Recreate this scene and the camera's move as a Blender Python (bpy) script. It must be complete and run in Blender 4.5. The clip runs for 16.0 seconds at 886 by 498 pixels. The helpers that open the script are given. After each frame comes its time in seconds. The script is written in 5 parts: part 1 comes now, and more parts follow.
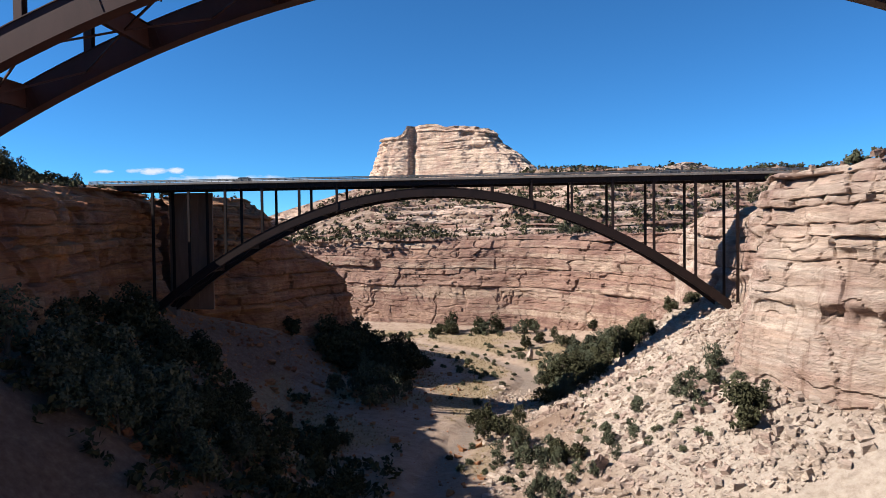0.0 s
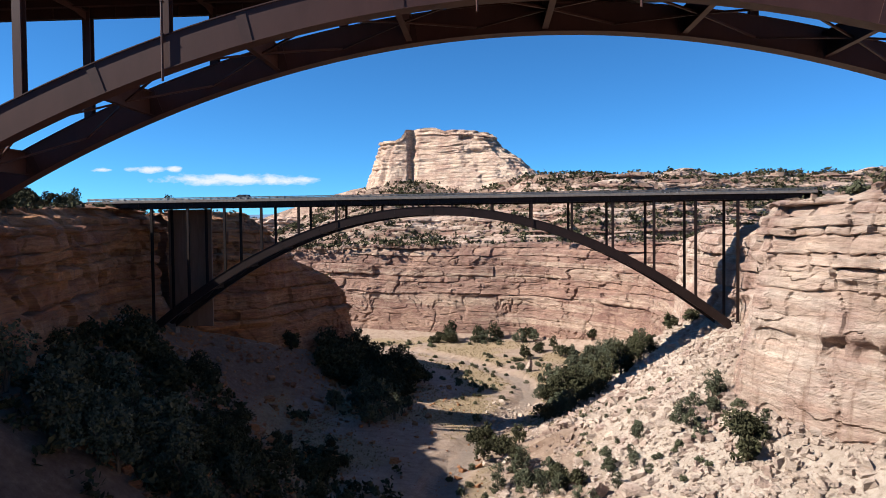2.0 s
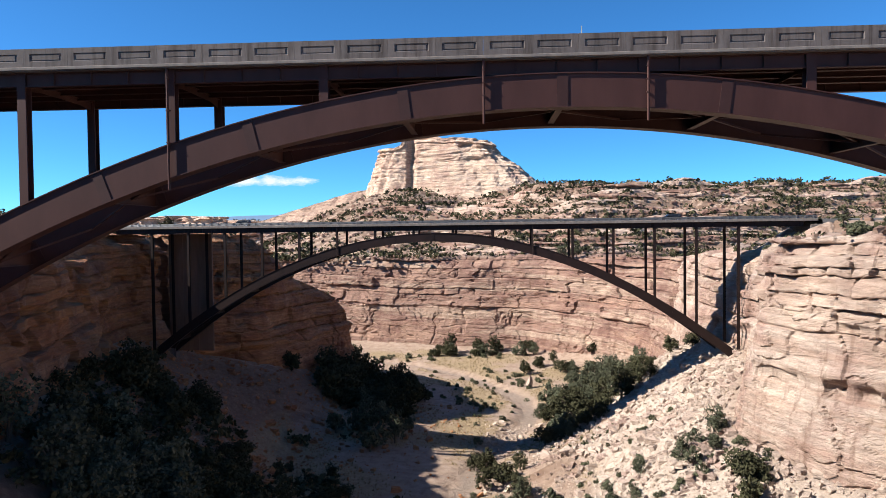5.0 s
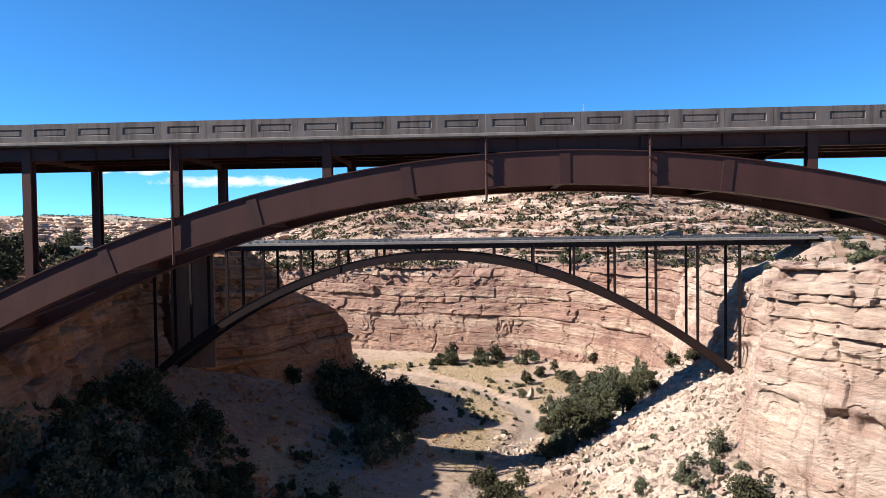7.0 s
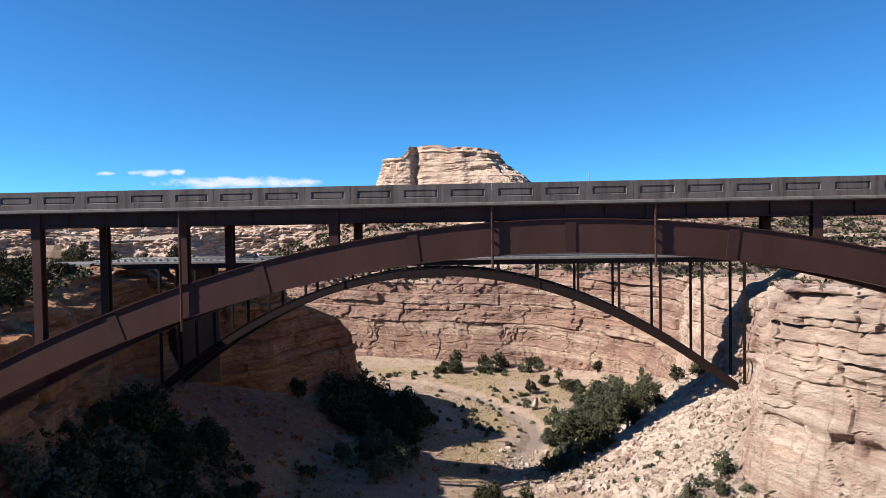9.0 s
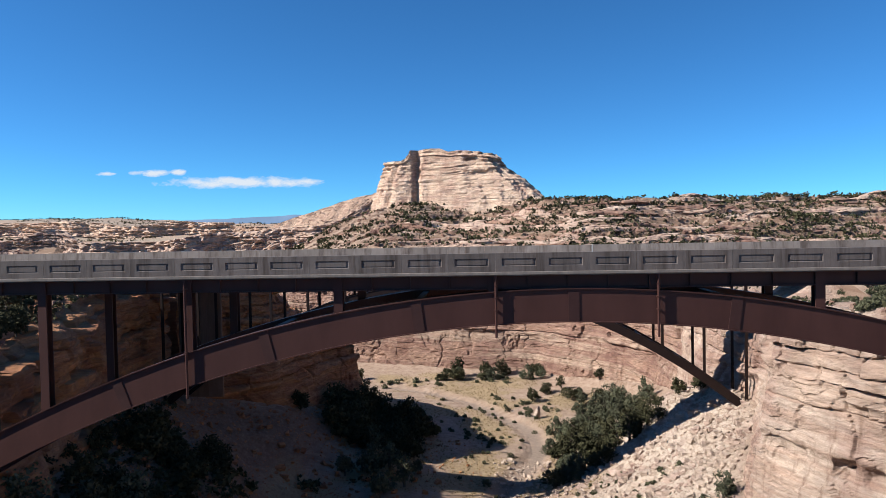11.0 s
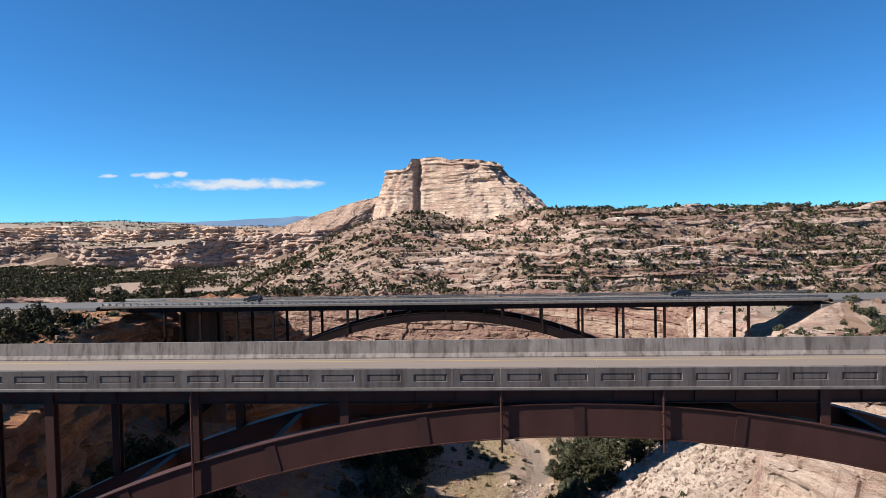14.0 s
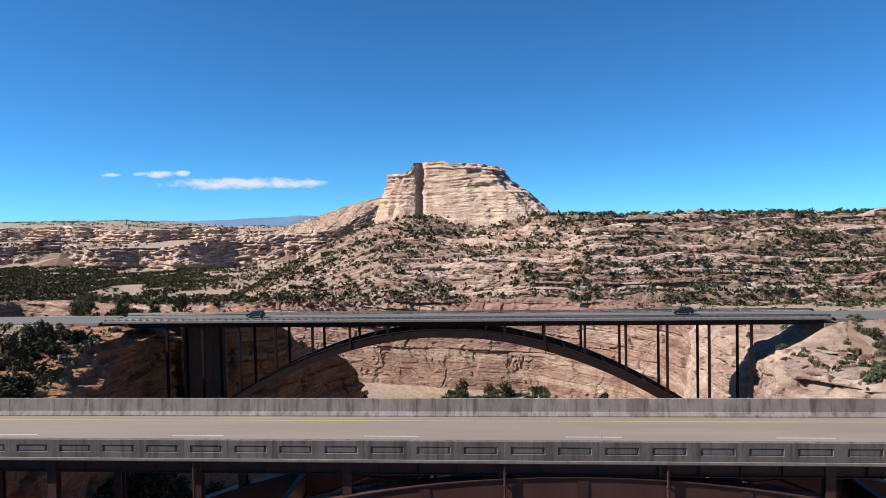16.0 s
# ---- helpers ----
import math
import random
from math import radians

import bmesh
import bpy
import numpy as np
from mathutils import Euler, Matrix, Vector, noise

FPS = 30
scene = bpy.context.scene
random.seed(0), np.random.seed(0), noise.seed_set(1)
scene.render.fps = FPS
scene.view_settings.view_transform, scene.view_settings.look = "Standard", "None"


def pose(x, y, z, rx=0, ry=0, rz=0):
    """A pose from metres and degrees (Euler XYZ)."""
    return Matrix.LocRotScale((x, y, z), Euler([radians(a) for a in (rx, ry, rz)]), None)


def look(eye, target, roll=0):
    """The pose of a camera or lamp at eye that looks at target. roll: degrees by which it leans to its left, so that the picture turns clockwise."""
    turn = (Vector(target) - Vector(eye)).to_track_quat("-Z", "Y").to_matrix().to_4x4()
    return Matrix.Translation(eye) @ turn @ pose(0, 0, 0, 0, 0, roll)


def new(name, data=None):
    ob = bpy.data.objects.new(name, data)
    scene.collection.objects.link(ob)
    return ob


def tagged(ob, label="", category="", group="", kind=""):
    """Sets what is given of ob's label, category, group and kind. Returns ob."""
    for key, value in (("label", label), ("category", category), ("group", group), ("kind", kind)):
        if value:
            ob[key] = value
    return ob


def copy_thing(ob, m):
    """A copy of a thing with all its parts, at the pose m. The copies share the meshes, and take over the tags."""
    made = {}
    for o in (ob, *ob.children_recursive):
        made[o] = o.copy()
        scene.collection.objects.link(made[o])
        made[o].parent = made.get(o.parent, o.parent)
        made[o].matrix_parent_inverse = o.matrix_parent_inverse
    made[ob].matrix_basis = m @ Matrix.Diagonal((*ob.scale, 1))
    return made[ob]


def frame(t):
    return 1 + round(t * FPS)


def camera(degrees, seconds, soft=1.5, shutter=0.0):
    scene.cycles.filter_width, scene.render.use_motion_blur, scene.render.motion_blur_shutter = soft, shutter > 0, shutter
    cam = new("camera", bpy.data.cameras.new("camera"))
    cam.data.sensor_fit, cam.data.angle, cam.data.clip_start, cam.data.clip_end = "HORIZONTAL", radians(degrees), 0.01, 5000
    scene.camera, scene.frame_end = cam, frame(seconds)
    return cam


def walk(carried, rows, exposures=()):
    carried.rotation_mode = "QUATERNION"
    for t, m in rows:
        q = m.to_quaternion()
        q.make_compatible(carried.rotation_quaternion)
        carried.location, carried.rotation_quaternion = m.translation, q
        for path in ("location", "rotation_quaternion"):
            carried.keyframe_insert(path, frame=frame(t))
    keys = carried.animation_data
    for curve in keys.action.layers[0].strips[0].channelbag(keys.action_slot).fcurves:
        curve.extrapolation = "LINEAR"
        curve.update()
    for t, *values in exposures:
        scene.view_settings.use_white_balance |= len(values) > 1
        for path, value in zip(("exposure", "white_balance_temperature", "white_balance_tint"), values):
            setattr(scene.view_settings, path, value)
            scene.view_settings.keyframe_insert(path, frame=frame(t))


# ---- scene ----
cam = camera(66.0, 16.0, soft=0.65)
PATH = [
    (0, (0.880, -0.054, -20.725), (-4.50, 99.78, -23.31), 0.07),
    (0.5, (0.796, 0.065, -19.377), (-4.49, 99.90, -22.07), 0.08),
    (1, (0.711, 0.166, -18.206), (-4.54, 100.00, -20.94), 0.08),
    (1.5, (0.624, 0.251, -16.892), (-4.58, 100.08, -19.71), 0.09),
    (2, (0.505, 0.320, -15.605), (-4.64, 100.15, -18.50), 0.09),
    (2.5, (0.375, 0.374, -14.444), (-4.72, 100.21, -17.32), 0.08),
    (3, (0.263, 0.415, -13.296), (-4.79, 100.25, -16.20), 0.08),
    (3.5, (0.170, 0.445, -12.173), (-4.81, 100.28, -15.06), 0.07),
    (4, (0.096, 0.463, -11.120), (-4.89, 100.30, -14.03), 0.05),
    (6.5, (-0.085, 0.430, -5.507), (-5.07, 100.26, -8.49), -0.08),
    (7, (-0.123, 0.406, -4.377), (-5.21, 100.23, -7.38), -0.11),
    (7.5, (-0.160, 0.380, -3.370), (-5.37, 100.20, -6.37), -0.15),
    (8, (-0.197, 0.352, -2.341), (-5.71, 100.15, -5.41), -0.20),
    (8.5, (-0.235, 0.323, -1.298), (-5.77, 100.12, -4.42), -0.24),
    (9, (-0.272, 0.295, -0.268), (-5.88, 100.09, -3.32), -0.29),
    (11.5, (-0.445, 0.201, 5.119), (-6.23, 99.98, 1.84), -0.51),
    (12, (-0.477, 0.200, 6.285), (-6.30, 99.98, 3.03), -0.54),
    (12.5, (-0.507, 0.208, 7.536), (-6.36, 99.98, 4.27), -0.57),
    (13, (-0.536, 0.225, 8.747), (-6.41, 100.00, 5.50), -0.59),
    (13.5, (-0.563, 0.253, 9.835), (-6.48, 100.02, 6.59), -0.61),
    (14, (-0.588, 0.293, 10.899), (-6.57, 100.06, 7.68), -0.61),
    (14.5, (-0.611, 0.346, 12.049), (-6.68, 100.10, 8.70), -0.60),
    (15, (-0.633, 0.413, 13.102), (-6.78, 100.17, 9.79), -0.58),
    (15.5, (-0.651, 0.496, 14.162), (-6.90, 100.24, 10.83), -0.54),
    (16, (-0.668, 0.595, 15.283), (-6.95, 100.34, 11.92), -0.48),
]
walk(cam, [(t, look(eye, target, roll)) for t, eye, target, roll in PATH],
     ((0, 1.15), (2, 1.22), (4, 1.28), (5.5, 1.45), (6.5, 1.52), (7.5, 1.48), (9, 1.2), (11.5, 1.05), (16, 1.0)))

# ---- light ----
SUN_AZ, SUN_EL = radians(12), radians(36)      # the sun stands to the side, a little behind the first eye
sun_way = Vector((math.cos(SUN_EL) * math.cos(SUN_AZ), math.cos(SUN_EL) * math.sin(SUN_AZ), -math.sin(SUN_EL)))
sun = new("sun", bpy.data.lights.new("sun", "SUN"))
sun.data.energy, sun.data.angle, sun.data.color = 5.0, radians(0.5), (1.0, 0.94, 0.86)
sun.matrix_world = look(tuple(-sun_way * 100), (0, 0, 0))
world = bpy.data.worlds.new("sky")
scene.world = world
world.use_nodes = True
wn, wl = world.node_tree.nodes, world.node_tree.links
sky = wn.new("ShaderNodeTexSky")
sky.sky_type, sky.sun_disc = "NISHITA", False
sky.sun_elevation, sky.sun_rotation = SUN_EL, math.atan2(-sun_way.x, -sun_way.y)
sky.altitude, sky.air_density, sky.dust_density, sky.ozone_density = 3000, 0.9, 0.0, 6.0
tint = wn.new("ShaderNodeMix")          # the clear desert sky is a deeper blue
tint.data_type, tint.blend_type = "RGBA", "MULTIPLY"
tint.inputs[0].default_value, tint.inputs[7].default_value = 1.0, (0.42, 0.93, 1.15, 1)
wl.new(sky.outputs[0], tint.inputs[6])
wl.new(tint.outputs[2], wn["Background"].inputs[0])
wn["Background"].inputs[1].default_value = 0.064

# ---- numbers made from noise ----


def hashed(*cells):
    h = np.zeros(np.broadcast(*cells).shape, np.uint32)
    for c, k in zip(cells, (374761393, 668265263, 2246822519, 3266489917)):
        h = (h ^ (np.asarray(c).astype(np.int64) & 0xFFFFFFFF).astype(np.uint32)) * np.uint32(k)
        h ^= h >> np.uint32(15)
    h = h * np.uint32(2654435761)
    h ^= h >> np.uint32(13)
    return h.astype(np.float64) / 4294967295.0


def vnoise(x, y, z=0.0):
    """Smooth noise from -1 to 1."""
    x, y, z = np.broadcast_arrays(np.asarray(x, float), np.asarray(y, float), np.asarray(z, float))
    ix, iy, iz = np.floor(x), np.floor(y), np.floor(z)
    fx, fy, fz = [(f * f * (3 - 2 * f)) for f in (x - ix, y - iy, z - iz)]
    out = 0
    for a in (0, 1):
        for b in (0, 1):
            for c in (0, 1):
                w = (fx if a else 1 - fx) * (fy if b else 1 - fy) * (fz if c else 1 - fz)
                out = out + w * hashed(ix + a, iy + b, iz + c)
    return out * 2 - 1


def fbm(x, y, z=0.0, octaves=4):
    out, amp = 0, 1.0
    for n in range(octaves):
        out = out + amp * vnoise(np.asarray(x) * 2**n + 17 * n, np.asarray(y) * 2**n - 9 * n, np.asarray(z) * 2**n + 5 * n)
        amp *= 0.5
    return out


def smooth(a, b, v):
    v = np.clip((v - a) / (b - a), 0, 1)
    return v * v * (3 - 2 * v)


# ---- materials ----


def material(name, rough=0.8, metal=0.0):
    m = bpy.data.materials.new(name)
    m.use_nodes = True
    b = m.node_tree.nodes["Principled BSDF"]
    b.inputs["Roughness"].default_value, b.inputs["Metallic"].default_value = rough, metal
    return m, m.node_tree.nodes, m.node_tree.links, b


def ramp(nodes, stops):
    r = nodes.new("ShaderNodeValToRGB")
    e = r.color_ramp.elements
    while len(e) < len(stops):
        e.new(0.5)
    for el, (p, c) in zip(e, stops):
        el.position, el.color = p, (*c, 1)
    return r


def noise_tex(nodes, links, coord, scale, detail=6, rough=0.6, stretch=None):
    n = nodes.new("ShaderNodeTexNoise")
    n.inputs["Scale"].default_value, n.inputs["Detail"].default_value, n.inputs["Roughness"].default_value = scale, detail, rough
    if stretch:
        mp = nodes.new("ShaderNodeMapping")
        mp.inputs["Scale"].default_value = stretch
        links.new(coord, mp.inputs[0])
        coord = mp.outputs[0]
    links.new(coord, n.inputs["Vector"])
    return n.outputs["Fac"]


def mix(nodes, links, fac, a, b, kind="MIX"):
    n = nodes.new("ShaderNodeMix")
    n.data_type, n.blend_type = "RGBA", kind
    for sock, v in ((n.inputs[0], fac), (n.inputs[6], a), (n.inputs[7], b)):
        if hasattr(v, "links"):
            links.new(v, sock)
        elif isinstance(v, tuple):
            sock.default_value = (*v, 1)
        else:
            sock.default_value = v
    return n.outputs[2]


def bump(nodes, links, b, height, strength, distance):
    n = nodes.new("ShaderNodeBump")
    n.inputs["Strength"].default_value, n.inputs["Distance"].default_value = strength, distance
    links.new(height, n.inputs["Height"])
    links.new(n.outputs[0], b.inputs["Normal"])


def rock_material(name, stops, streak=(0.150, 0.080, 0.050), streaks=0.5, grain=1.0, lines=0.8, dim=1.0):
    """Bedded sandstone: bands along z, stains that run down, fine grain."""
    m, n, l, b = material(name, 0.92)
    pos = n.new("ShaderNodeNewGeometry").outputs["Position"]
    band = noise_tex(n, l, pos, 1.0, 5, 0.65, (0.012, 0.012, 0.22))
    r = ramp(n, [(p, tuple(dim * v for v in c)) for p, c in stops])
    l.new(band, r.inputs[0])
    fine = noise_tex(n, l, pos, 1.0, 8, 0.7, (0.25, 0.25, 1.6))
    r2 = ramp(n, [(0.3, (0.62, 0.6, 0.58)), (0.7, (1.25, 1.22, 1.2))])
    l.new(fine, r2.inputs[0])
    c = mix(n, l, 1.0, r.outputs[0], r2.outputs[0], "MULTIPLY")
    patch = ramp(n, [(0.34, (1.20, 1.20, 1.18)), (0.48, (1.02, 1.02, 1.02)), (0.56, (0.92, 0.86, 0.86)), (0.66, (0.70, 0.60, 0.60))])
    l.new(noise_tex(n, l, pos, 1.0, 6, 0.62, (0.10, 0.10, 0.075)), patch.inputs[0])
    c = mix(n, l, 1.0, c, patch.outputs[0], "MULTIPLY")
    run = noise_tex(n, l, pos, 1.0, 5, 0.6, (0.55, 0.55, 0.03))
    big = noise_tex(n, l, pos, 0.05, 3, 0.5)
    mul = n.new("ShaderNodeMath")
    mul.operation = "MULTIPLY"
    rr = ramp(n, [(0.52, (0, 0, 0)), (0.68, (1, 1, 1))])
    rb = ramp(n, [(0.42, (0, 0, 0)), (0.62, (streaks, streaks, streaks))])
    l.new(run, rr.inputs[0]), l.new(big, rb.inputs[0])
    l.new(rr.outputs[0], mul.inputs[0]), l.new(rb.outputs[0], mul.inputs[1])
    c = mix(n, l, mul.outputs[0], c, streak)
    # thin dark bedding lines that fade in and out
    bedding = noise_tex(n, l, pos, 1.0, 4, 0.6, (0.07, 0.07, 3.2))
    lr = ramp(n, [(0.30, (0.58, 0.54, 0.52)), (0.40, (1, 1, 1))])
    l.new(bedding, lr.inputs[0])
    c = mix(n, l, lines, c, lr.outputs[0], "MULTIPLY")
    l.new(c, b.inputs["Base Color"])
    hb = noise_tex(n, l, pos, 1.0, 10, 0.78, (0.5, 0.5, 2.0))
    add = n.new("ShaderNodeMath")
    add.operation = "MULTIPLY_ADD"
    add.inputs[1].default_value = 0.5
    l.new(noise_tex(n, l, pos, 1.0, 6, 0.7, (1.6, 1.6, 3.0)), add.inputs[0]), l.new(hb, add.inputs[2])
    bump(n, l, b, add.outputs[0], 1.0, 0.9 * grain)
    return m


PINK = [(0.25, (0.266, 0.140, 0.102)), (0.40, (0.390, 0.254, 0.188)), (0.50, (0.266, 0.155, 0.119)), (0.60, (0.454, 0.336, 0.254)), (0.78, (0.235, 0.122, 0.085))]
SANDSTONE = rock_material("pink_sandstone", PINK, streaks=0.6, lines=0.5, dim=0.76)
PALE_STONE = rock_material("pale_sandstone", [(0.25, (0.380, 0.262, 0.196)), (0.42, (0.505, 0.390, 0.316)), (0.52, (0.444, 0.318, 0.250)), (0.62, (0.550, 0.442, 0.368)), (0.8, (0.397, 0.262, 0.186))], streaks=0.65, lines=0.35, dim=0.84)
WHITE_STONE = rock_material("white_sandstone", [(0.25, (0.390, 0.257, 0.178)), (0.42, (0.495, 0.357, 0.268)), (0.55, (0.435, 0.301, 0.218)), (0.65, (0.541, 0.403, 0.315)), (0.85, (0.374, 0.229, 0.158))], streaks=0.25, grain=3.0)
BUTTE_STONE = rock_material("cream_sandstone", [(0.25, (0.510, 0.357, 0.255)), (0.42, (0.646, 0.493, 0.383)), (0.50, (0.527, 0.383, 0.289)), (0.60, (0.680, 0.535, 0.425)), (0.72, (0.476, 0.306, 0.212)), (0.85, (0.595, 0.442, 0.340))], streaks=0.25, grain=2.2)
TALUS_STONE = rock_material("pale_talus_stone", [(0.3, (0.40, 0.315, 0.255)), (0.5, (0.47, 0.38, 0.315)), (0.7, (0.53, 0.44, 0.375))], streaks=0.0, lines=0.0)
# Red-brown stone for the shaded walls; part of its darkness stands for shade.
DARK_STONE = rock_material("rust_shade_sandstone", [(0.25, (0.270, 0.112, 0.045)), (0.42, (0.390, 0.180, 0.072)), (0.52, (0.290, 0.128, 0.060)), (0.62, (0.400, 0.215, 0.112)), (0.8, (0.215, 0.085, 0.038))], streaks=0.6)


def ground_material():
    m, n, l, b = material("desert_soil", 0.95)
    pos = n.new("ShaderNodeNewGeometry").outputs["Position"]
    normal = n.new("ShaderNodeNewGeometry").outputs["True Normal"]
    a = noise_tex(n, l, pos, 0.35, 8, 0.65)
    soil = ramp(n, [(0.3, (0.200, 0.132, 0.092)), (0.5, (0.290, 0.205, 0.150)), (0.7, (0.345, 0.262, 0.205))])
    l.new(a, soil.inputs[0])
    band = noise_tex(n, l, pos, 1.0, 5, 0.65, (0.008, 0.008, 0.25))
    rock = ramp(n, [(0.3, (0.138, 0.078, 0.052)), (0.48, (0.200, 0.134, 0.096)), (0.56, (0.152, 0.091, 0.060)), (0.7, (0.228, 0.166, 0.126))])
    l.new(band, rock.inputs[0])
    xyz = n.new("ShaderNodeSeparateXYZ")
    l.new(normal, xyz.inputs[0])
    steep = ramp(n, [(0.72, (1, 1, 1)), (0.9, (0, 0, 0))])
    l.new(xyz.outputs[2], steep.inputs[0])
    c = mix(n, l, steep.outputs[0], soil.outputs[0], rock.outputs[0])
    # One mask lays dark red-brown soil on the shaded slope to deepen its shade.
    for attr, stops in (("grass", [(0.3, (0.20, 0.135, 0.082)), (0.55, (0.285, 0.208, 0.118)), (0.75, (0.33, 0.255, 0.165))]), ("wash", [(0.3, (0.190, 0.138, 0.104)), (0.7, (0.262, 0.202, 0.160))]), ("pale", [(0.3, (0.20, 0.14, 0.10)), (0.5, (0.27, 0.21, 0.16)), (0.7, (0.31, 0.26, 0.21))]), ("shade_rust", [(0.3, (0.11, 0.065, 0.042)), (0.5, (0.16, 0.10, 0.068)), (0.72, (0.24, 0.165, 0.115))]), ("scree", [(0.3, (0.28, 0.22, 0.17)), (0.5, (0.42, 0.34, 0.275)), (0.7, (0.5, 0.42, 0.35))]), ("road", [(0.3, (0.061, 0.054, 0.050)), (0.7, (0.093, 0.085, 0.077))])):
        at = n.new("ShaderNodeAttribute")
        at.attribute_name = attr
        g = ramp(n, stops)
        l.new(noise_tex(n, l, pos, 0.8, 7, 0.7), g.inputs[0])
        c = mix(n, l, at.outputs["Fac"], c, g.outputs[0])
    l.new(c, b.inputs["Base Color"])
    bump(n, l, b, noise_tex(n, l, pos, 0.9, 12, 0.8), 1.0, 0.8)
    return m


GROUND = ground_material()


def plain_material(name, dark, light, scale, rough=0.8, metal=0.0, stretch=None, strength=0.3, distance=0.02, vary=0.0, spec=None):
    m, n, l, b = material(name, rough, metal)
    pos = n.new("ShaderNodeNewGeometry").outputs["Position"]
    f = noise_tex(n, l, pos, scale, 6, 0.65, stretch)
    r = ramp(n, [(0.3, dark), (0.7, light)])
    l.new(f, r.inputs[0])
    c = r.outputs[0]
    if vary:
        info = n.new("ShaderNodeObjectInfo")
        v = ramp(n, [(0, (1 - vary,) * 3), (1, (1 + vary,) * 3)])
        l.new(info.outputs["Random"], v.inputs[0])
        c = mix(n, l, 1.0, c, v.outputs[0], "MULTIPLY")
    l.new(c, b.inputs["Base Color"])
    if spec is not None:
        b.inputs["Specular IOR Level"].default_value = spec
    bump(n, l, b, f, strength, distance)
    return m


STEEL = plain_material("brown_painted_steel", (0.044, 0.018, 0.015), (0.065, 0.028, 0.023), 0.5, 0.55, stretch=(1, 1, 0.35), spec=0.2)
STEEL_DARK = plain_material("dark_splice_steel", (0.033, 0.014, 0.013), (0.051, 0.023, 0.020), 0.8, 0.6, spec=0.2)
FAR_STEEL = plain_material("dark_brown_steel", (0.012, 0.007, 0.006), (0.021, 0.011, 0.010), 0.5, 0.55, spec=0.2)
CONCRETE = plain_material("weathered_concrete", (0.086, 0.075, 0.071), (0.146, 0.131, 0.124), 1.1, 0.9, stretch=(1, 1, 0.25), distance=0.01)
CONCRETE_PALE = plain_material("pale_concrete", (0.118, 0.101, 0.089), (0.212, 0.184, 0.162), 1.4, 0.9, stretch=(1.2, 1.2, 0.3), distance=0.01)
ROAD = plain_material("worn_road_concrete", (0.165, 0.129, 0.107), (0.208, 0.168, 0.141), 0.5, 0.9, stretch=(0.15, 1.5, 1), distance=0.005)
ASPHALT = plain_material("grey_asphalt", (0.077, 0.074, 0.072), (0.116, 0.110, 0.107), 0.6, 0.9, stretch=(0.1, 1, 1), distance=0.005)
GALV = plain_material("galvanised_steel", (0.138, 0.141, 0.146), (0.197, 0.202, 0.206), 2.0, 0.5, 0.6)
PAINT_WHITE = plain_material("white_road_paint", (0.341, 0.341, 0.330), (0.440, 0.440, 0.429), 6.0, 0.7)
PAINT_YELLOW = plain_material("yellow_road_paint", (0.341, 0.231, 0.055), (0.413, 0.292, 0.088), 6.0, 0.7)
LEAF = plain_material("juniper_leaf", (0.026, 0.027, 0.014), (0.062, 0.060, 0.034), 0.9, 0.9, vary=0.25, spec=0.05)
SAGE = plain_material("sage_leaf", (0.050, 0.055, 0.030), (0.094, 0.094, 0.055), 0.7, 0.85, vary=0.25, spec=0.2)
STRAW = plain_material("dry_grass", (0.170, 0.122, 0.058), (0.255, 0.198, 0.112), 0.5, 0.9, spec=0.1)
# Brown concrete variant, its tone set for the shade this wall stands in.
PIER = plain_material("shade_toned_pier_concrete", (0.120, 0.068, 0.044), (0.175, 0.105, 0.070), 0.8, 0.9, stretch=(1.4, 1.4, 0.2), distance=0.01)
PINE = plain_material("pinyon_needles", (0.042, 0.047, 0.028), (0.088, 0.092, 0.056), 0.9, 0.75, vary=0.25, spec=0.2)
BARK = plain_material("grey_bark", (0.055, 0.041, 0.030), (0.110, 0.088, 0.069), 5.0, 0.95, stretch=(1, 1, 0.2))
# Blue stands for the haze before the mountains, painted as base colour.
HILLS = plain_material("haze_painted_hills", (0.11, 0.17, 0.26), (0.14, 0.21, 0.31), 0.001, 1.0, spec=0.0)


# ---- making meshes ----
def mesh_of(name, verts, faces, mat, shade=False):
    me = bpy.data.meshes.new(name)
    me.from_pydata(verts, [], faces)
    me.materials.append(mat)
    if shade:
        me.polygons.foreach_set("use_smooth", [True] * len(me.polygons))
    me.update()
    return me


def grid_mesh(name, P, mat, wrap=False, shade=False):
    """A sheet from an array of places, rows by columns."""
    r, c, _ = P.shape
    me = bpy.data.meshes.new(name)
    i = np.arange(r * c).reshape(r, c)
    if wrap:
        i = np.concatenate([i, i[:, :1]], 1)
    f = np.stack([i[:-1, :-1], i[:-1, 1:], i[1:, 1:], i[1:, :-1]], -1).reshape(-1, 4)
    me.vertices.add(r * c)
    me.vertices.foreach_set("co", P.astype(np.float32).ravel())
    me.loops.add(f.size)
    me.loops.foreach_set("vertex_index", f.astype(np.int32).ravel())
    me.polygons.add(len(f))
    me.polygons.foreach_set("loop_start", np.arange(0, f.size, 4, dtype=np.int32))
    me.polygons.foreach_set("use_smooth", np.full(len(f), shade))
    me.materials.append(mat)
    me.update(calc_edges=True)
    me.validate()
    return me


def part(name, bm, mat, parent, label=""):
    me = bpy.data.meshes.new(name)
    bm.to_mesh(me)
    bm.free()
    me.materials.append(mat)
    ob = new(name, me)
    ob.parent = parent
    return tagged(ob, label)


def share(name, me, parent, place):
    ob = new(name, me)
    ob.parent = parent
    ob.matrix_local = place
    return ob


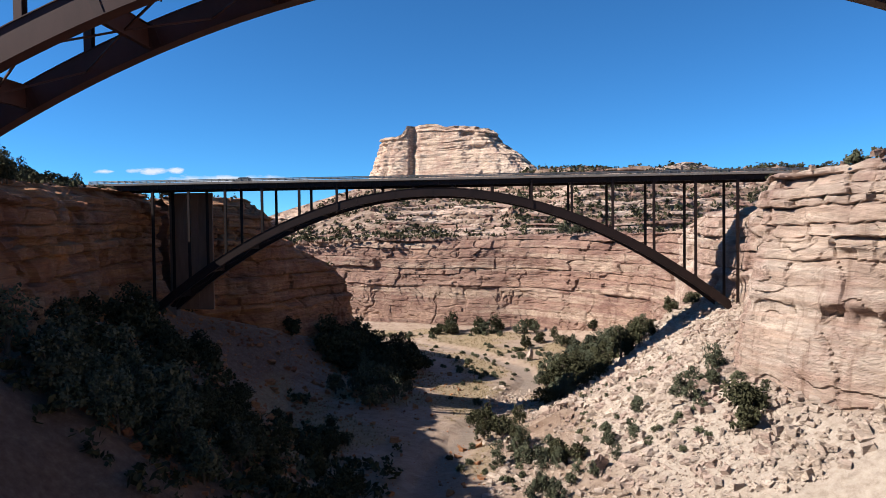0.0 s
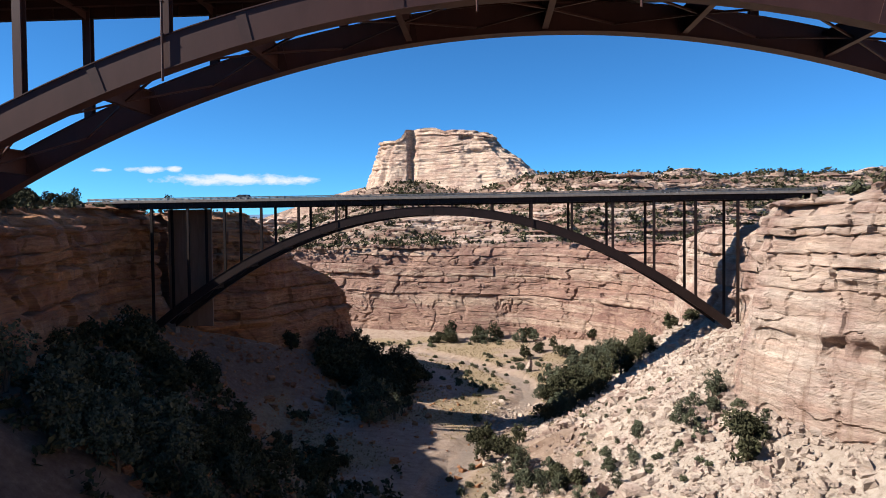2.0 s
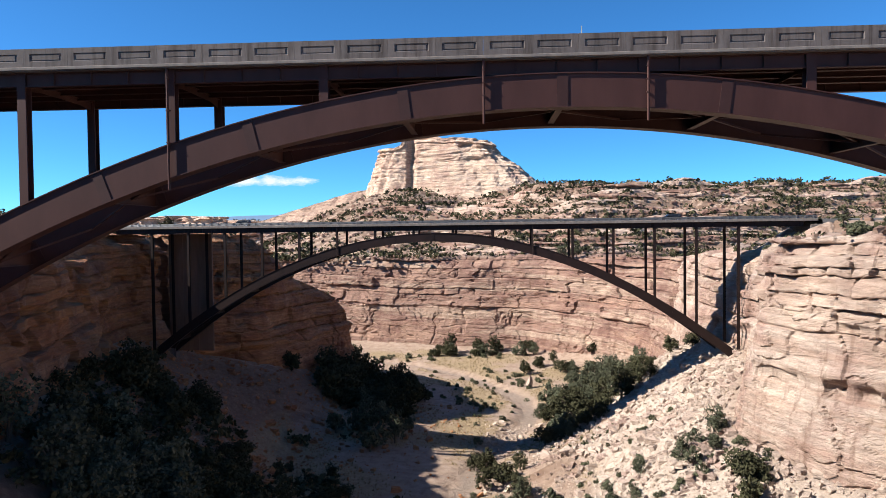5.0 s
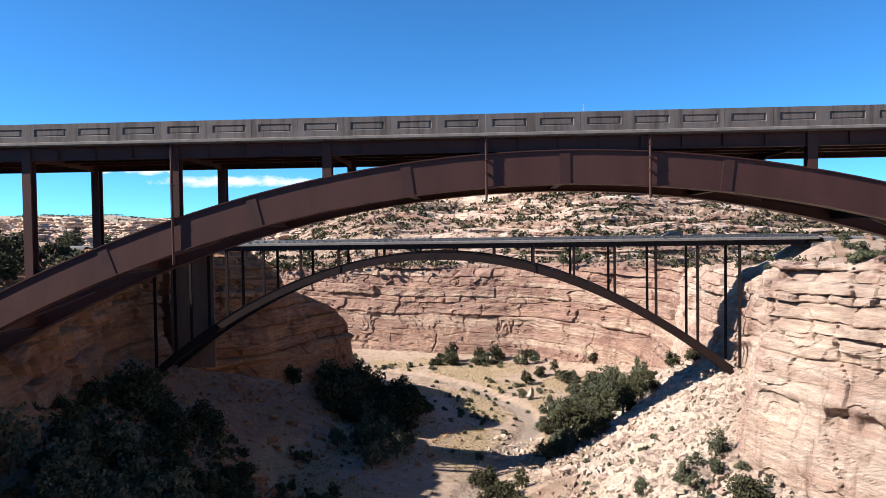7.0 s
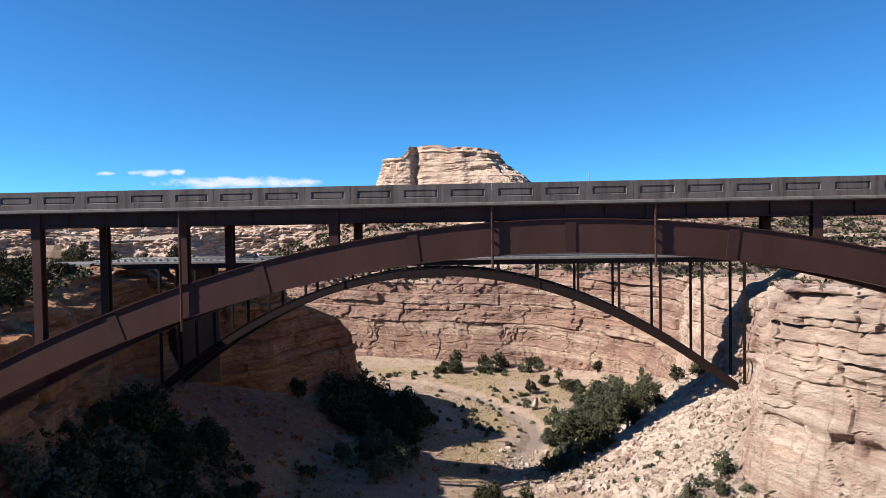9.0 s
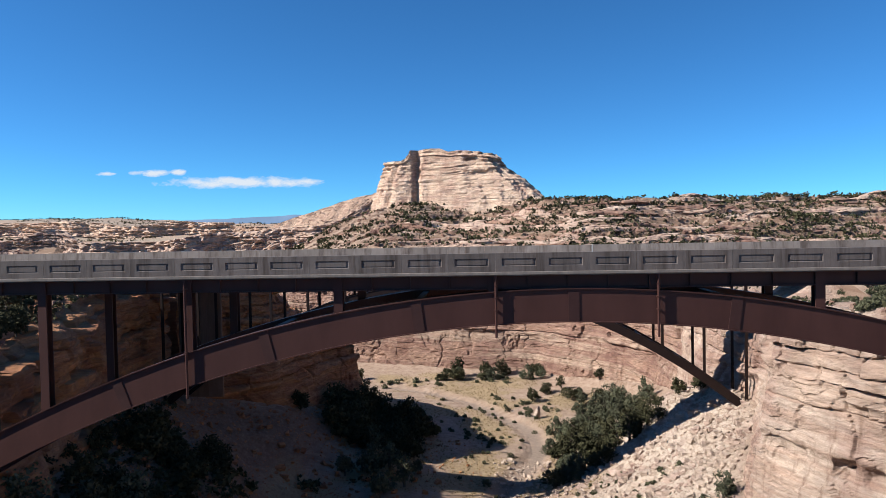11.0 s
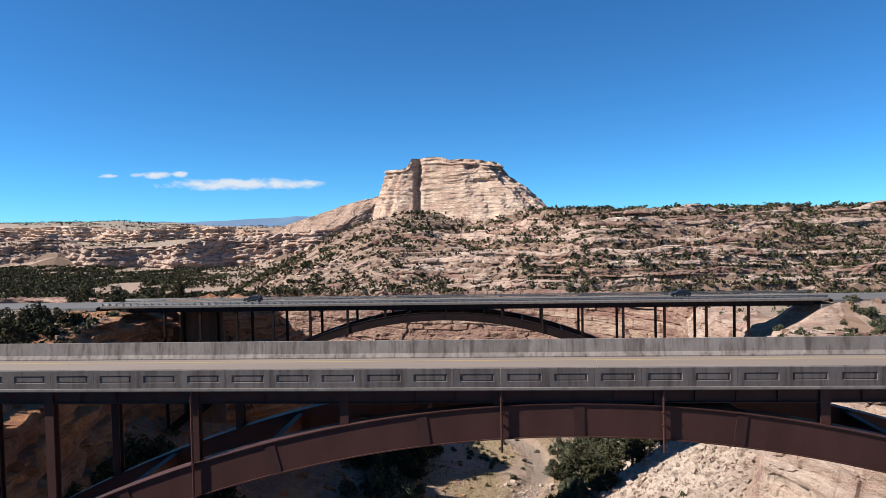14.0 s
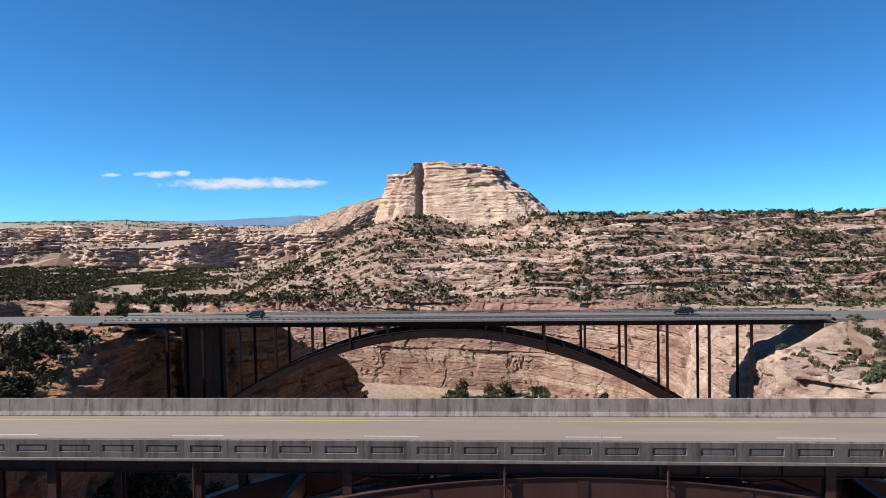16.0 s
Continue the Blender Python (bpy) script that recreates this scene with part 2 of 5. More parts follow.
def box(bm, x0, x1, y0, y1, z0, z1, bevel=0.0):
    r = bmesh.ops.create_cube(bm, size=1, matrix=Matrix.Translation(((x0 + x1) / 2, (y0 + y1) / 2, (z0 + z1) / 2)) @ Matrix.Diagonal((abs(x1 - x0), abs(y1 - y0), abs(z1 - z0), 1)))
    if bevel:
        edges = list({e for v in r["verts"] for e in v.link_edges})
        bmesh.ops.bevel(bm, geom=edges, offset=bevel, segments=1, affect="EDGES")
    return r


def beam(bm, a, b, w, h):
    """A straight bar of width w and height h from a to b."""
    a, b = Vector(a), Vector(b)
    d = b - a
    m = Matrix.Translation((a + b) / 2) @ d.to_track_quat("X", "Z").to_matrix().to_4x4() @ Matrix.Diagonal((d.length, w, h, 1))
    bmesh.ops.create_cube(bm, size=1, matrix=m)


def ibeam(bm, a, b, w, h, t=0.05):
    """A rolled beam: web and two flanges, one closed outline drawn from a to b."""
    a, b = Vector(a), Vector(b)
    d = b - a
    m = Matrix.Translation(a) @ d.to_track_quat("X", "Z").to_matrix().to_4x4()
    W, H, q = w / 2, h / 2, t / 2
    pts = [(-W, -H), (W, -H), (W, t - H), (q, t - H), (q, H - t), (W, H - t), (W, H), (-W, H), (-W, H - t), (-q, H - t), (-q, t - H), (-W, t - H)]
    A = [bm.verts.new(m @ Vector((0, y, z))) for y, z in pts]
    B = [bm.verts.new(m @ Vector((d.length, y, z))) for y, z in pts]
    faces = [bm.faces.new((A[k], A[(k + 1) % 12], B[(k + 1) % 12], B[k])) for k in range(12)]
    faces += [bm.faces.new(A[::-1]), bm.faces.new(B)]
    bmesh.ops.recalc_face_normals(bm, faces=faces)


def profile(bm, pts, x0, x1):
    """A bar along x with the outline pts (y, z)."""
    A = [bm.verts.new((x0, y, z)) for y, z in pts]
    B = [bm.verts.new((x1, y, z)) for y, z in pts]
    n = len(pts)
    for k in range(n):
        bm.faces.new((A[k], A[(k + 1) % n], B[(k + 1) % n], B[k]))
    bm.faces.new(A[::-1]), bm.faces.new(B)
    bmesh.ops.recalc_face_normals(bm, faces=bm.faces[:])

# ---- the land ----
# the canyon's wall line in plan, from the near side round
WALL = [(-66, 45), (-62, 70), (-63, 88), (-69, 104), (-74, 122), (-83, 148), (-87.5, 169), (-85, 187), (-74, 197), (-63, 208), (-55, 234), (-45, 256), (-62, 280), (-120, 300), (-260, 340), (-420, 430),
        (-400, 560), (-250, 470), (-170, 402), (-100, 376), (-60, 363), (-15, 350), (25, 337), (50, 314), (66, 285), (70, 252), (63, 220), (60, 200), (61.5, 184), (62.5, 168), (60.5, 153), (51.5, 138), (46, 123),
        (50, 112), (55, 102), (63, 90), (80, 74), (90, 45), (84, 0), (70, -60), (50, -150), (-60, -150), (-72, -60), (-66, 0)]
# height of the rim at the corners of the wall line, and of the top of the talus
RIM = [0, -7, -13, -13, -12, -11, -10.5, -11, -10.5, -12, -27, -37, -38, -40, -44, -48,
       -47, -40, -31, -27, -25.5, -24, -23, -22, -21, -19, -17, -16, -15, -15, -13, -11, -11,
       -10.5, -9.5, -7, -3, 1, 1, 0, 0, 0, 0, 0]
TALUS = [-34, -36, -38, -37, -38, -37, -38, -42, -48, -52, -58, -62, -60, -58, -56, -55,
         -60, -64, -69, -71, -71, -71, -70, -67, -63, -56, -49, -43, -39, -38, -39, -42, -46,
         -47, -47, -44, -38, -34, -32, -40, -55, -55, -42, -34]
FLOOR = -69.0
WASH = [(-30, -140), (-14, 20), (-12, 90), (-9, 130), (-3, 160), (6, 190), (18, 225), (14, 255), (-6, 290), (-40, 320), (-110, 340), (-300, 450)]


def along(points, *values, step=1.0, closed=True):
    """A rounded line through points, in even steps, with values carried along."""
    P = np.array([(*p, *[v[n] for v in values]) for n, p in enumerate(points)], float)
    n = len(P)
    out = []
    for k in range(n if closed else n - 1):
        a, b, c, d = (P[(k + j) % n] if closed else P[min(max(k + j, 0), n - 1)] for j in (-1, 0, 1, 2))
        t = np.linspace(0, 1, 40, endpoint=False)[:, None]
        s = 0.5 * (2 * b + (c - a) * t + (2 * a - 5 * b + 4 * c - d) * t**2 + (3 * b - a - 3 * c + d) * t**3)
        out.append(0.6 * s + 0.4 * (b + (c - b) * t))
    Q = np.concatenate(out)
    if closed:
        Q = np.vstack([Q, Q[:1]])
    L = np.r_[0, np.cumsum(np.hypot(*np.diff(Q[:, :2], axis=0).T))]
    s = np.arange(0, L[-1], step)
    return np.stack([np.interp(s, L, Q[:, k]) for k in range(Q.shape[1])], 1), s


WALL_LINE, WALL_S = along(WALL, RIM, TALUS, step=1.5)


def inside(x, y):
    p = np.array(WALL, float)
    odd = np.zeros(np.shape(x), bool)
    for (ax, ay), (bx, by) in zip(p, np.roll(p, -1, 0)):
        hit = (ay > y) != (by > y)
        odd ^= hit & (x < (bx - ax) * (y - ay) / (by - ay + 1e-9) + ax)
    return odd


def wall_near(x, y):
    """Distance to the wall line (inside the canyon positive), rim and talus height there."""
    x, y = np.ravel(x), np.ravel(y)
    d, rim, tal = np.empty(len(x)), np.empty(len(x)), np.empty(len(x))
    L = WALL_LINE[::2]
    for k in range(0, len(x), 4000):
        q = (x[k : k + 4000, None] - L[:, 0]) ** 2 + (y[k : k + 4000, None] - L[:, 1]) ** 2
        j = q.argmin(1)
        d[k : k + 4000] = np.sqrt(q[np.arange(len(j)), j])
        w = 1 / (q + 30) ** 2
        rim[k : k + 4000] = (w * L[:, 2]).sum(1) / w.sum(1)
        tal[k : k + 4000] = (w * L[:, 3]).sum(1) / w.sum(1)
    return np.where(inside(x, y), d, -d), rim, tal


def terrace(z, step, hard):
    """Ledges: flat treads and steep risers."""
    k = np.floor(z / step)
    f = z / step - k
    return (k + f * (1 - hard) + hard * smooth(0.74, 0.96, f)) * step


WASH_LINE, _ = along(WASH, step=4, closed=False)


def wash_far(x, y):
    x, y = np.ravel(x), np.ravel(y)
    d = np.full(len(x), 1e3)
    near = (np.abs(x) < 320) & (y < 470) & (y > -160)
    q = np.hypot(x[near, None] - WASH_LINE[:, 0], y[near, None] - WASH_LINE[:, 1])
    d[near] = q.min(1)
    return d


def slope_depth(x):
    """How far the ledgy slope runs back before its crest: long before the butte, short beside it."""
    return 205 - 122 * smooth(-40, 70, x)


def far_land(x, y):
    """The land beyond the canyon: ledgy slope up to a ridge, an open valley, mesas."""
    rise = smooth(-230, -40, x + 0.12 * (y - 400)) * (1 - smooth(760, 1000, y))
    ridge = -24 + (45 + 2 * smooth(200, 420, x)) * np.clip((y - 366) / slope_depth(x), 0, 1) ** 0.85 + 0.006 * np.clip(y - 571, 0, 500)
    ridge = ridge + (5 - 3 * smooth(0, 80, x)) * vnoise(x / 60, y / 60) + 2.5 * vnoise(x / 22, y / 22)
    rough = ridge + 2 * vnoise(x / 45, y / 45, 3.0) + 1.5 * vnoise(x / 13, y / 13, 5.0) + 0.5 * vnoise(x / 5, y / 5, 6.0)
    ridge = 0.2 * rough + 0.45 * terrace(rough, 4.3, 0.97) + 0.35 * terrace(rough + 1.7 * vnoise(x / 18, y / 25, 8.0), 7.1, 0.97)
    ridge = ridge + 0.35 * vnoise(x / 3.4, y / 3.4, 9.0)
    valley = -47 + 5 * vnoise(x / 130, y / 130) + 2 * vnoise(x / 30, y / 30) - 10 * smooth(450, 900, y)
    n1 = 24 * vnoise(x / 260, y / 400) + 16 * vnoise(x / 70, y / 160)
    band = 36 * smooth(1180, 1205, y + n1) + 10 * smooth(1300, 1500, y + n1) + 12 * smooth(1560, 1600, y + 1.5 * n1) + 9 * smooth(1900, 2050, y + 2 * n1 - 0.25 * (x + 900)) + 4 * smooth(2150, 2190, y + 2.5 * n1) + 24 * smooth(-900, -1250, x) * smooth(1700, 1800, y + n1) - 40 * smooth(2700, 3200, y)
    valley = valley + band
    flank = 40 * smooth(-520, -150, x) * smooth(1050, 1230, y) * (1 - smooth(1500, 2200, y)) * (1 - smooth(-130, -40, x))
    valley = valley + flank + 3 * vnoise(x / 50, y / 80) * smooth(900, 1200, y)
    return valley * (1 - rise) + ridge * rise


# roads: middle line y0 + lean * x, height z0 + grade * x
ROADS = [(45.9, -0.014, 1.25, 0.0108), (172.25, -0.0446, -7.6, 0.0128)]


def land(x, y):
    """Height of the ground."""
    shape = np.shape(x)
    x, y = np.ravel(np.asarray(x, float)), np.ravel(np.asarray(y, float))
    d, rim, tal = wall_near(x, y)
    far = far_land(x, y)
    w = smooth(8, 60, -d) * smooth(300, 380, y + 0.15 * np.abs(x))
    side = rim + 0.03 * np.clip(-d - 25, 0, 200) + 1.2 * vnoise(x / 18, y / 18) * smooth(6, 25, -d)
    top = side * (1 - w) + far * w
    n = fbm(x / 14, y / 14, 0, 4)
    slope = 0.66 + 0.1 * vnoise(x / 40, y / 40)
    talus = tal + 1.0 - slope * np.clip(d, 0, 200) + n * 1.1 * smooth(0, 8, d)
    floor = FLOOR + 0.5 * vnoise(x / 20, y / 20) + 0.015 * np.clip(150 - y, -260, 200) + 2.0 * smooth(4, 40, wash_far(x, y)) - 1.2 * (1 - smooth(2, 6, wash_far(x, y)))
    # the cone of rubble below the far bridge's foot
    t = np.clip((62 - x) / 44, -0.3, 1.3)
    crest = -40.5 - 23.5 * t - np.where(y > 159, 0.24, 0.55) * np.abs(y - 157 - 4 * t - 2 * vnoise(x / 9, 3.3)) + 0.7 * n
    talus = np.maximum(talus, crest)
    k = 1.6
    low = np.logaddexp(talus / k, floor / k) * k
    drop = smooth(13, 20, -d)
    for y0, lean, z0, grade in ROADS:
        off = np.abs(y - (y0 + lean * x))
        w = (1 - smooth(9, 26, off)) * smooth(2, 17, -d) * (1 - smooth(500, 900, np.abs(x)))
        top = top * (1 - w) + (z0 + grade * x - 0.45) * w
    z = np.where(d > 0, low, low * (1 - drop) + top * drop)
    return z.reshape(shape)


def ground_sheet():
    def steps(lo, hi, fine, a, b, far, grow=1.09):
        mid = list(np.arange(lo, hi, fine))
        out, s = [], fine
        v = hi
        while v < far:
            out.append(v)
            s = min(s * grow, 70)
            v += s
        back, s, v = [], fine, lo
        while v > a:
            s = min(s * grow, 70)
            v -= s
            back.append(v)
        return np.array(back[::-1] + mid + out + [far])
    xs = steps(-190, 250, 1.7, -3600, 0, 3600)
    ys = np.r_[steps(60, 290, 1.6, -700, 0, 289.9)[:-1], np.arange(290, 660, 2.3), np.arange(660, 900, 6), np.arange(900, 2400, 12), np.arange(2400, 4900, 90)]
    X, Y = np.meshgrid(xs, ys)
    Z = land(X, Y)
    me = grid_mesh("ground", np.stack([X, Y, Z], -1), GROUND)
    d, _, _ = wall_near(X, Y)
    wf = wash_far(X, Y)
    x, y = X.ravel(), Y.ravel()
    wash = 1 - smooth(1.6, 3.4, wf + 1.2 * vnoise(x / 6, y / 6))
    flat = smooth(4, 14, d) * (1 - smooth(-64, -57, Z.ravel()))
    grass = flat * smooth(-0.25, 0.35, fbm(x / 16, y / 16, 2.0)) * smooth(3, 8, wf)
    pale = smooth(1150, 1300, y) * smooth(-0.3, 0.3, fbm(x / 160, y / 120, 1.0, 3) + 0.9 * smooth(-520, -300, x))
    # the last mask darkens one canyon side's soil, shade put into its colour
    for key, v in (("grass", grass), ("wash", wash), ("pale", pale), ("scree", smooth(0, 14, x - 0.05 * (y - 150)) * smooth(-2, 5, d) * (1 - flat) * (1 - smooth(215, 250, y))), ("shade_rust", smooth(4, -14, x - 0.05 * (y - 150)) * smooth(-2, 6, d) * (1 - smooth(300, 340, y)) * (1 - flat))):
        a = me.attributes.new(key, "FLOAT", "POINT")
        a.data.foreach_set("value", v.astype(np.float32))
    return tagged(new("ground", me), "tan desert ground with dry wash, talus and ledges", "ground", kind="structure")


ground_sheet()


def surface(x, y):
    """Height of what one would stand on, the rock rims included."""
    d, rim, _ = wall_near(x, y)
    z = land(x, y)
    return np.where((d < -5) & (d > -21), np.maximum(z, rim + 0.1), z)


# ---- cliffs ----
rng = np.random.default_rng(4)
LAYER_Z, LAYER_OUT = [-95.0], []
while LAYER_Z[-1] < 90:
    z = LAYER_Z[-1]
    LAYER_Z.append(z + (rng.uniform(2.2, 6.5) if z < -28 else rng.uniform(0.7, 3.2)))
    LAYER_OUT.append(rng.uniform(-1, 1) * (0.5 if z < -28 else 1.0))
LAYER_Z, LAYER_OUT = np.array(LAYER_Z), np.array(LAYER_OUT)


def strata(s, x, y, z, amp):
    """How far bedded, jointed rock stands out: thick beds, and thin ones upon them."""
    fine = beds(s * 3.7 + 50, x * 3.1, y * 3.1, z * 3.7 + 11, 0.5)
    return beds(s, x, y, z, amp) + 0.34 * min(amp, 2) * fine * (0.55 + 0.45 * vnoise(x / 17, y / 17, z / 8))


def beds(s, x, y, z, amp):
    zz = z + 1.1 * vnoise(x / 35, y / 35) + 0.25 * vnoise(x / 5, y / 5)
    zz = (zz + 94) % 180 - 94
    k = np.clip(np.searchsorted(LAYER_Z, zz) - 1, 0, len(LAYER_OUT) - 1)
    f = np.clip((zz - LAYER_Z[k]) / (LAYER_Z[k + 1] - LAYER_Z[k]), 0, 1)
    thick = LAYER_Z[k + 1] - LAYER_Z[k]
    width = 2.0 + 2.2 * thick
    cell = np.floor(s / width + hashed(k, 7 * k) * 9 + 0.3 * vnoise(s / 3, z / 3))
    block = hashed(cell, k, 3 * k) - 0.5
    u = s / width + hashed(k, 7 * k) * 9 + 0.3 * vnoise(s / 3, z / 3)
    edge = np.minimum(u - np.floor(u), np.ceil(u) - u) * width
    joint = -0.8 * np.exp(-((edge / 0.35) ** 2)) * (hashed(cell + 5, k) > 0.35)
    out = 1.7 * LAYER_OUT[k] * (0.6 + 0.8 * vnoise(s / 22, k * 3.1)) * (0.45 + 0.75 * smooth(-0.4, 0.5, vnoise(x / 13, y / 13, z / 9))) + 1.5 * block
    out = out - 0.85 * np.abs(2 * f - 1) ** 14
    out = (out + joint) * amp + 1.15 * amp * fbm(x / 12, y / 12, z / 8, 3) + 0.22 * fbm(x / 1.6, y / 1.6, z / 1.1, 2)
    return out


def cliff(name, lo, hi, mat, label, amp=1.0, batter=0.1, ds=0.8, dz=0.5, sink=4.0, massive=None, hollow=None):
    """A rock wall along the wall line from its point lo to point hi. Below massive it is sheer and little bedded; hollow: height of a row of weathered pockets."""
    n = len(WALL)
    pts = [(WALL[k % n], RIM[k % n], TALUS[k % n]) for k in range(lo, hi + 1)]
    L, s = along([p[0] for p in pts], [p[1] for p in pts], [p[2] for p in pts], step=ds, closed=False)
    t = np.gradient(L[:, :2], axis=0)
    t /= np.linalg.norm(t, axis=1)[:, None]
    for _ in range(6):
        t = (t + np.roll(t, 1, 0) + np.roll(t, -1, 0)) / 3 if len(t) > 40 else t
    t[:8], t[-8:] = t[8], t[-9]
    out = np.stack([t[:, 1], -t[:, 0]], 1)
    rows = int((L[:, 2] - L[:, 3] + sink).max() / dz)
    v = np.linspace(0, 1, rows)[:, None]
    z = L[:, 3] - sink + v * (L[:, 2] - L[:, 3] + sink)
    S = s[None, :] + 0 * v
    X, Y = L[:, 0] + 0 * v, L[:, 1] + 0 * v
    o = strata(S + 31 * lo, X, Y, z, amp)
    if massive is not None:
        # sheer face: broad shells and scars, a few long joints
        edge = massive + 2.5 * vnoise(S / 25, 4.5) + 1.2 * vnoise(S / 6, 8.5)
        up = smooth(-2.0, 1.5, z - edge)
        scar = vnoise(S / 9 + 0.04 * z, z / 7, 2.0)
        face = 1.5 * vnoise(S / 19, z / 30, 6.0) + 0.9 * np.floor(2.2 * scar + 0.25 * vnoise(S / 2, z / 2)) * 0.5 + 0.16 * fbm(S / 2.2, z / 1.2, 3.0, 3) + 0.12 * o
        rift = vnoise(S / 12 + 0.3 * vnoise(S / 3, z / 4), z / 45, 11.0)
        face = face - 0.9 * np.exp(-((rift / 0.03) ** 2)) - 0.45 * np.exp(-((vnoise(S / 40, z / 4.8, 15.0) / 0.04) ** 2)) * (vnoise(S / 15, z / 6, 17.0) > 0)
        o = o * up + (face + 0.5) * (1 - up) + 0.9 * np.exp(-(((z - edge - 0.6) / 0.9) ** 2))
    if hollow is not None:
        hz = hollow + 0.8 * vnoise(S / 18, 2.5)
        band = np.exp(-(((z - hz) / 1.3) ** 2))
        o = o - band * (0.4 + 1.7 * smooth(0.1, 0.5, vnoise(S / 1.7, 0.5 + 0 * z) + 0.5 * vnoise(S / 14, 3.5))) + 0.6 * np.exp(-(((z - hz - 2.4) / 1.2) ** 2))
    o = o - batter * (z - z[0]) - 2.2 * smooth(0.86, 1.0, v) ** 2
    z = z + 0.25 * vnoise(S / 2, z / 2)
    X, Y = X + out[:, 0] * o, Y + out[:, 1] * o
    P = [np.stack([X, Y, z], -1)]
    for back, up in ((1.2, 0.25), (3.0, 0.45), (6.0, 0.35), (10, 0.3), (14.0, 0.1), (18.0, -1.5)):
        bx, by = X[-1] - out[:, 0] * back, Y[-1] - out[:, 1] * back
        rise = 0 * bx
        for y0, lean, z0, grade in ROADS:
            near_road = (1 - smooth(7, 15, np.abs(by - (y0 + lean * bx)))) * smooth(0.5, 15, back)
            rise = np.maximum(rise, near_road * np.maximum(z0 + grade * bx - 0.7 - z[-1], 0))
        P.append(np.stack([bx, by, z[-1] + rise + up + (1 - 0.9 * smooth(0, 2, rise)) * (0.3 + 0.6 * min(1, back / 5)) * fbm(bx / 4, by / 4, 1.0, 3) + 0.8 * min(1, back / 5) * np.floor(2.5 * vnoise(bx / 6, by / 3.5, 2.0)) * 0.45 * (1 - 0.9 * smooth(0, 2, rise))], -1)[None])
    me = grid_mesh(name, np.concatenate(P), mat)
    return tagged(new(name, me), label, "cliff", kind="structure")


cliff("cliff_shaded", -1, 7, DARK_STONE, "red-brown bedded sandstone canyon wall, shade partly in its colour", 1.7, 0.12, 0.6, 0.36)
cliff("cliff_spur", 7, 13, DARK_STONE, "low red-brown sandstone spur beside the far bridge, shade partly in its colour", 1.3, 0.16, 0.6, 0.36, massive=-46)
cliff("cliff_valley", 13, 18, SANDSTONE, "distant sandstone wall of the side valley", 1.2, 0.1, 2.0, 1.0)
cliff("cliff_far", 17, 25, SANDSTONE, "pink bedded sandstone wall across the canyon", 1.2, 0.22, 0.6, 0.3, massive=-50)
cliff("cliff_bend", 25, 30, PALE_STONE, "pale sandstone wall behind the bridge footing", 1.1, 0.12, 0.55, 0.32, massive=-33)
cliff("cliff_sunlit", 30, 38, PALE_STONE, "sunlit pale sandstone cliff with blocky ledges", 1.35, 0.13, 0.38, 0.24, massive=-22, hollow=-33.6)
cliff("cliff_behind", 38, 44, SANDSTONE, "sandstone canyon wall behind the first bridge", 1.0, 0.1, 3.0, 2.0)


def butte(x0, x1, y0, z0, z1):
    """A flat-topped rock tower with a sheer end and a sloping end."""
    cols, rows = 420, 130
    u = np.linspace(0, 2 * np.pi, cols, endpoint=False)[None, :]
    v = np.linspace(0, 1, rows)[:, None]
    c, s = np.cos(u), np.sin(u)
    p = 0.45
    ex, ey = np.sign(c) * np.abs(c) ** p, np.sign(s) * np.abs(s) ** p
    right = 47 + 74 * (1 - v) ** 1.05
    left = 50 + 22 * (1 - v) ** 1.1
    X = -36 + np.where(ex > 0, ex * right, ex * left)
    Y = y0 + 55 + ey * (34 + 26 * (1 - v) ** 1.3)
    z = z0 + v * (z1 - z0) + 0 * u
    z = z + v * 1.5 * vnoise(X / 20, Y / 20) - 4 * smooth(-20, 40, X) * v ** 3
    z = z + v ** 6 * (-3.2 + 4.5 * (smooth(-64, -61, X) - smooth(-37, -33, X)) - 4.5 * (1 - smooth(-68, -62, X)))
    S = u * 60 + 0 * v
    out = strata(S, X, Y, z * 0.8 - 50, 0.36) + 0.7 * vnoise(z / 1.9 + 0.03 * X, X / 45, 9.0) * smooth(0.25, 0.7, v) - 1.2 * smooth(0.1, 0.5, vnoise(z / 3.2, X / 9, 13.0)) * smooth(0.45, 0.8, v) + 2.2 * vnoise(u * 9 + 0 * v, z / 60) + 1.0 * vnoise(X / 11, z / 40, 6.0) + 0.5 * vnoise(z / 5.5 + 0.02 * X, X / 60, 3.0) + 1.5 * (v > 0.93) + 0.9 * fbm(X / 6, Y / 6, z / 4, 3)
    pillar = 4 * np.exp(-(((X + 75) / 15) ** 4)) * (s < 0) * (1 - 0.3 * v)
    gap = -7 * np.exp(-(((X + 56) / 3.0) ** 2)) * (s < 0)
    Y = Y - (out + 0 * u) * np.sign(-s) * np.minimum(1, np.abs(s) * 2) * -1 * np.where(s < 0, -1, 1) * np.sign(-s) - pillar - gap * 1
    X = X + out * ex
    Y = Y - 0.32 * (X + 36)
    top = []
    for k in (0.85, 0.55, 0.2, 0.0):
        mx, my = X[-1].mean(), Y[-1].mean()
        tx, ty = mx + (X[-1] - mx) * k, my + (Y[-1] - my) * k
        top.append(np.stack([tx, ty, z[-1] + 1.5 * (1 - k)], -1)[None])
    me = grid_mesh("butte", np.concatenate([np.stack([X, Y, z + 0 * X], -1)] + top), BUTTE_STONE, wrap=True)
    return tagged(new("butte", me), "cream sandstone butte with a sheer end and ledges", "butte", kind="structure")


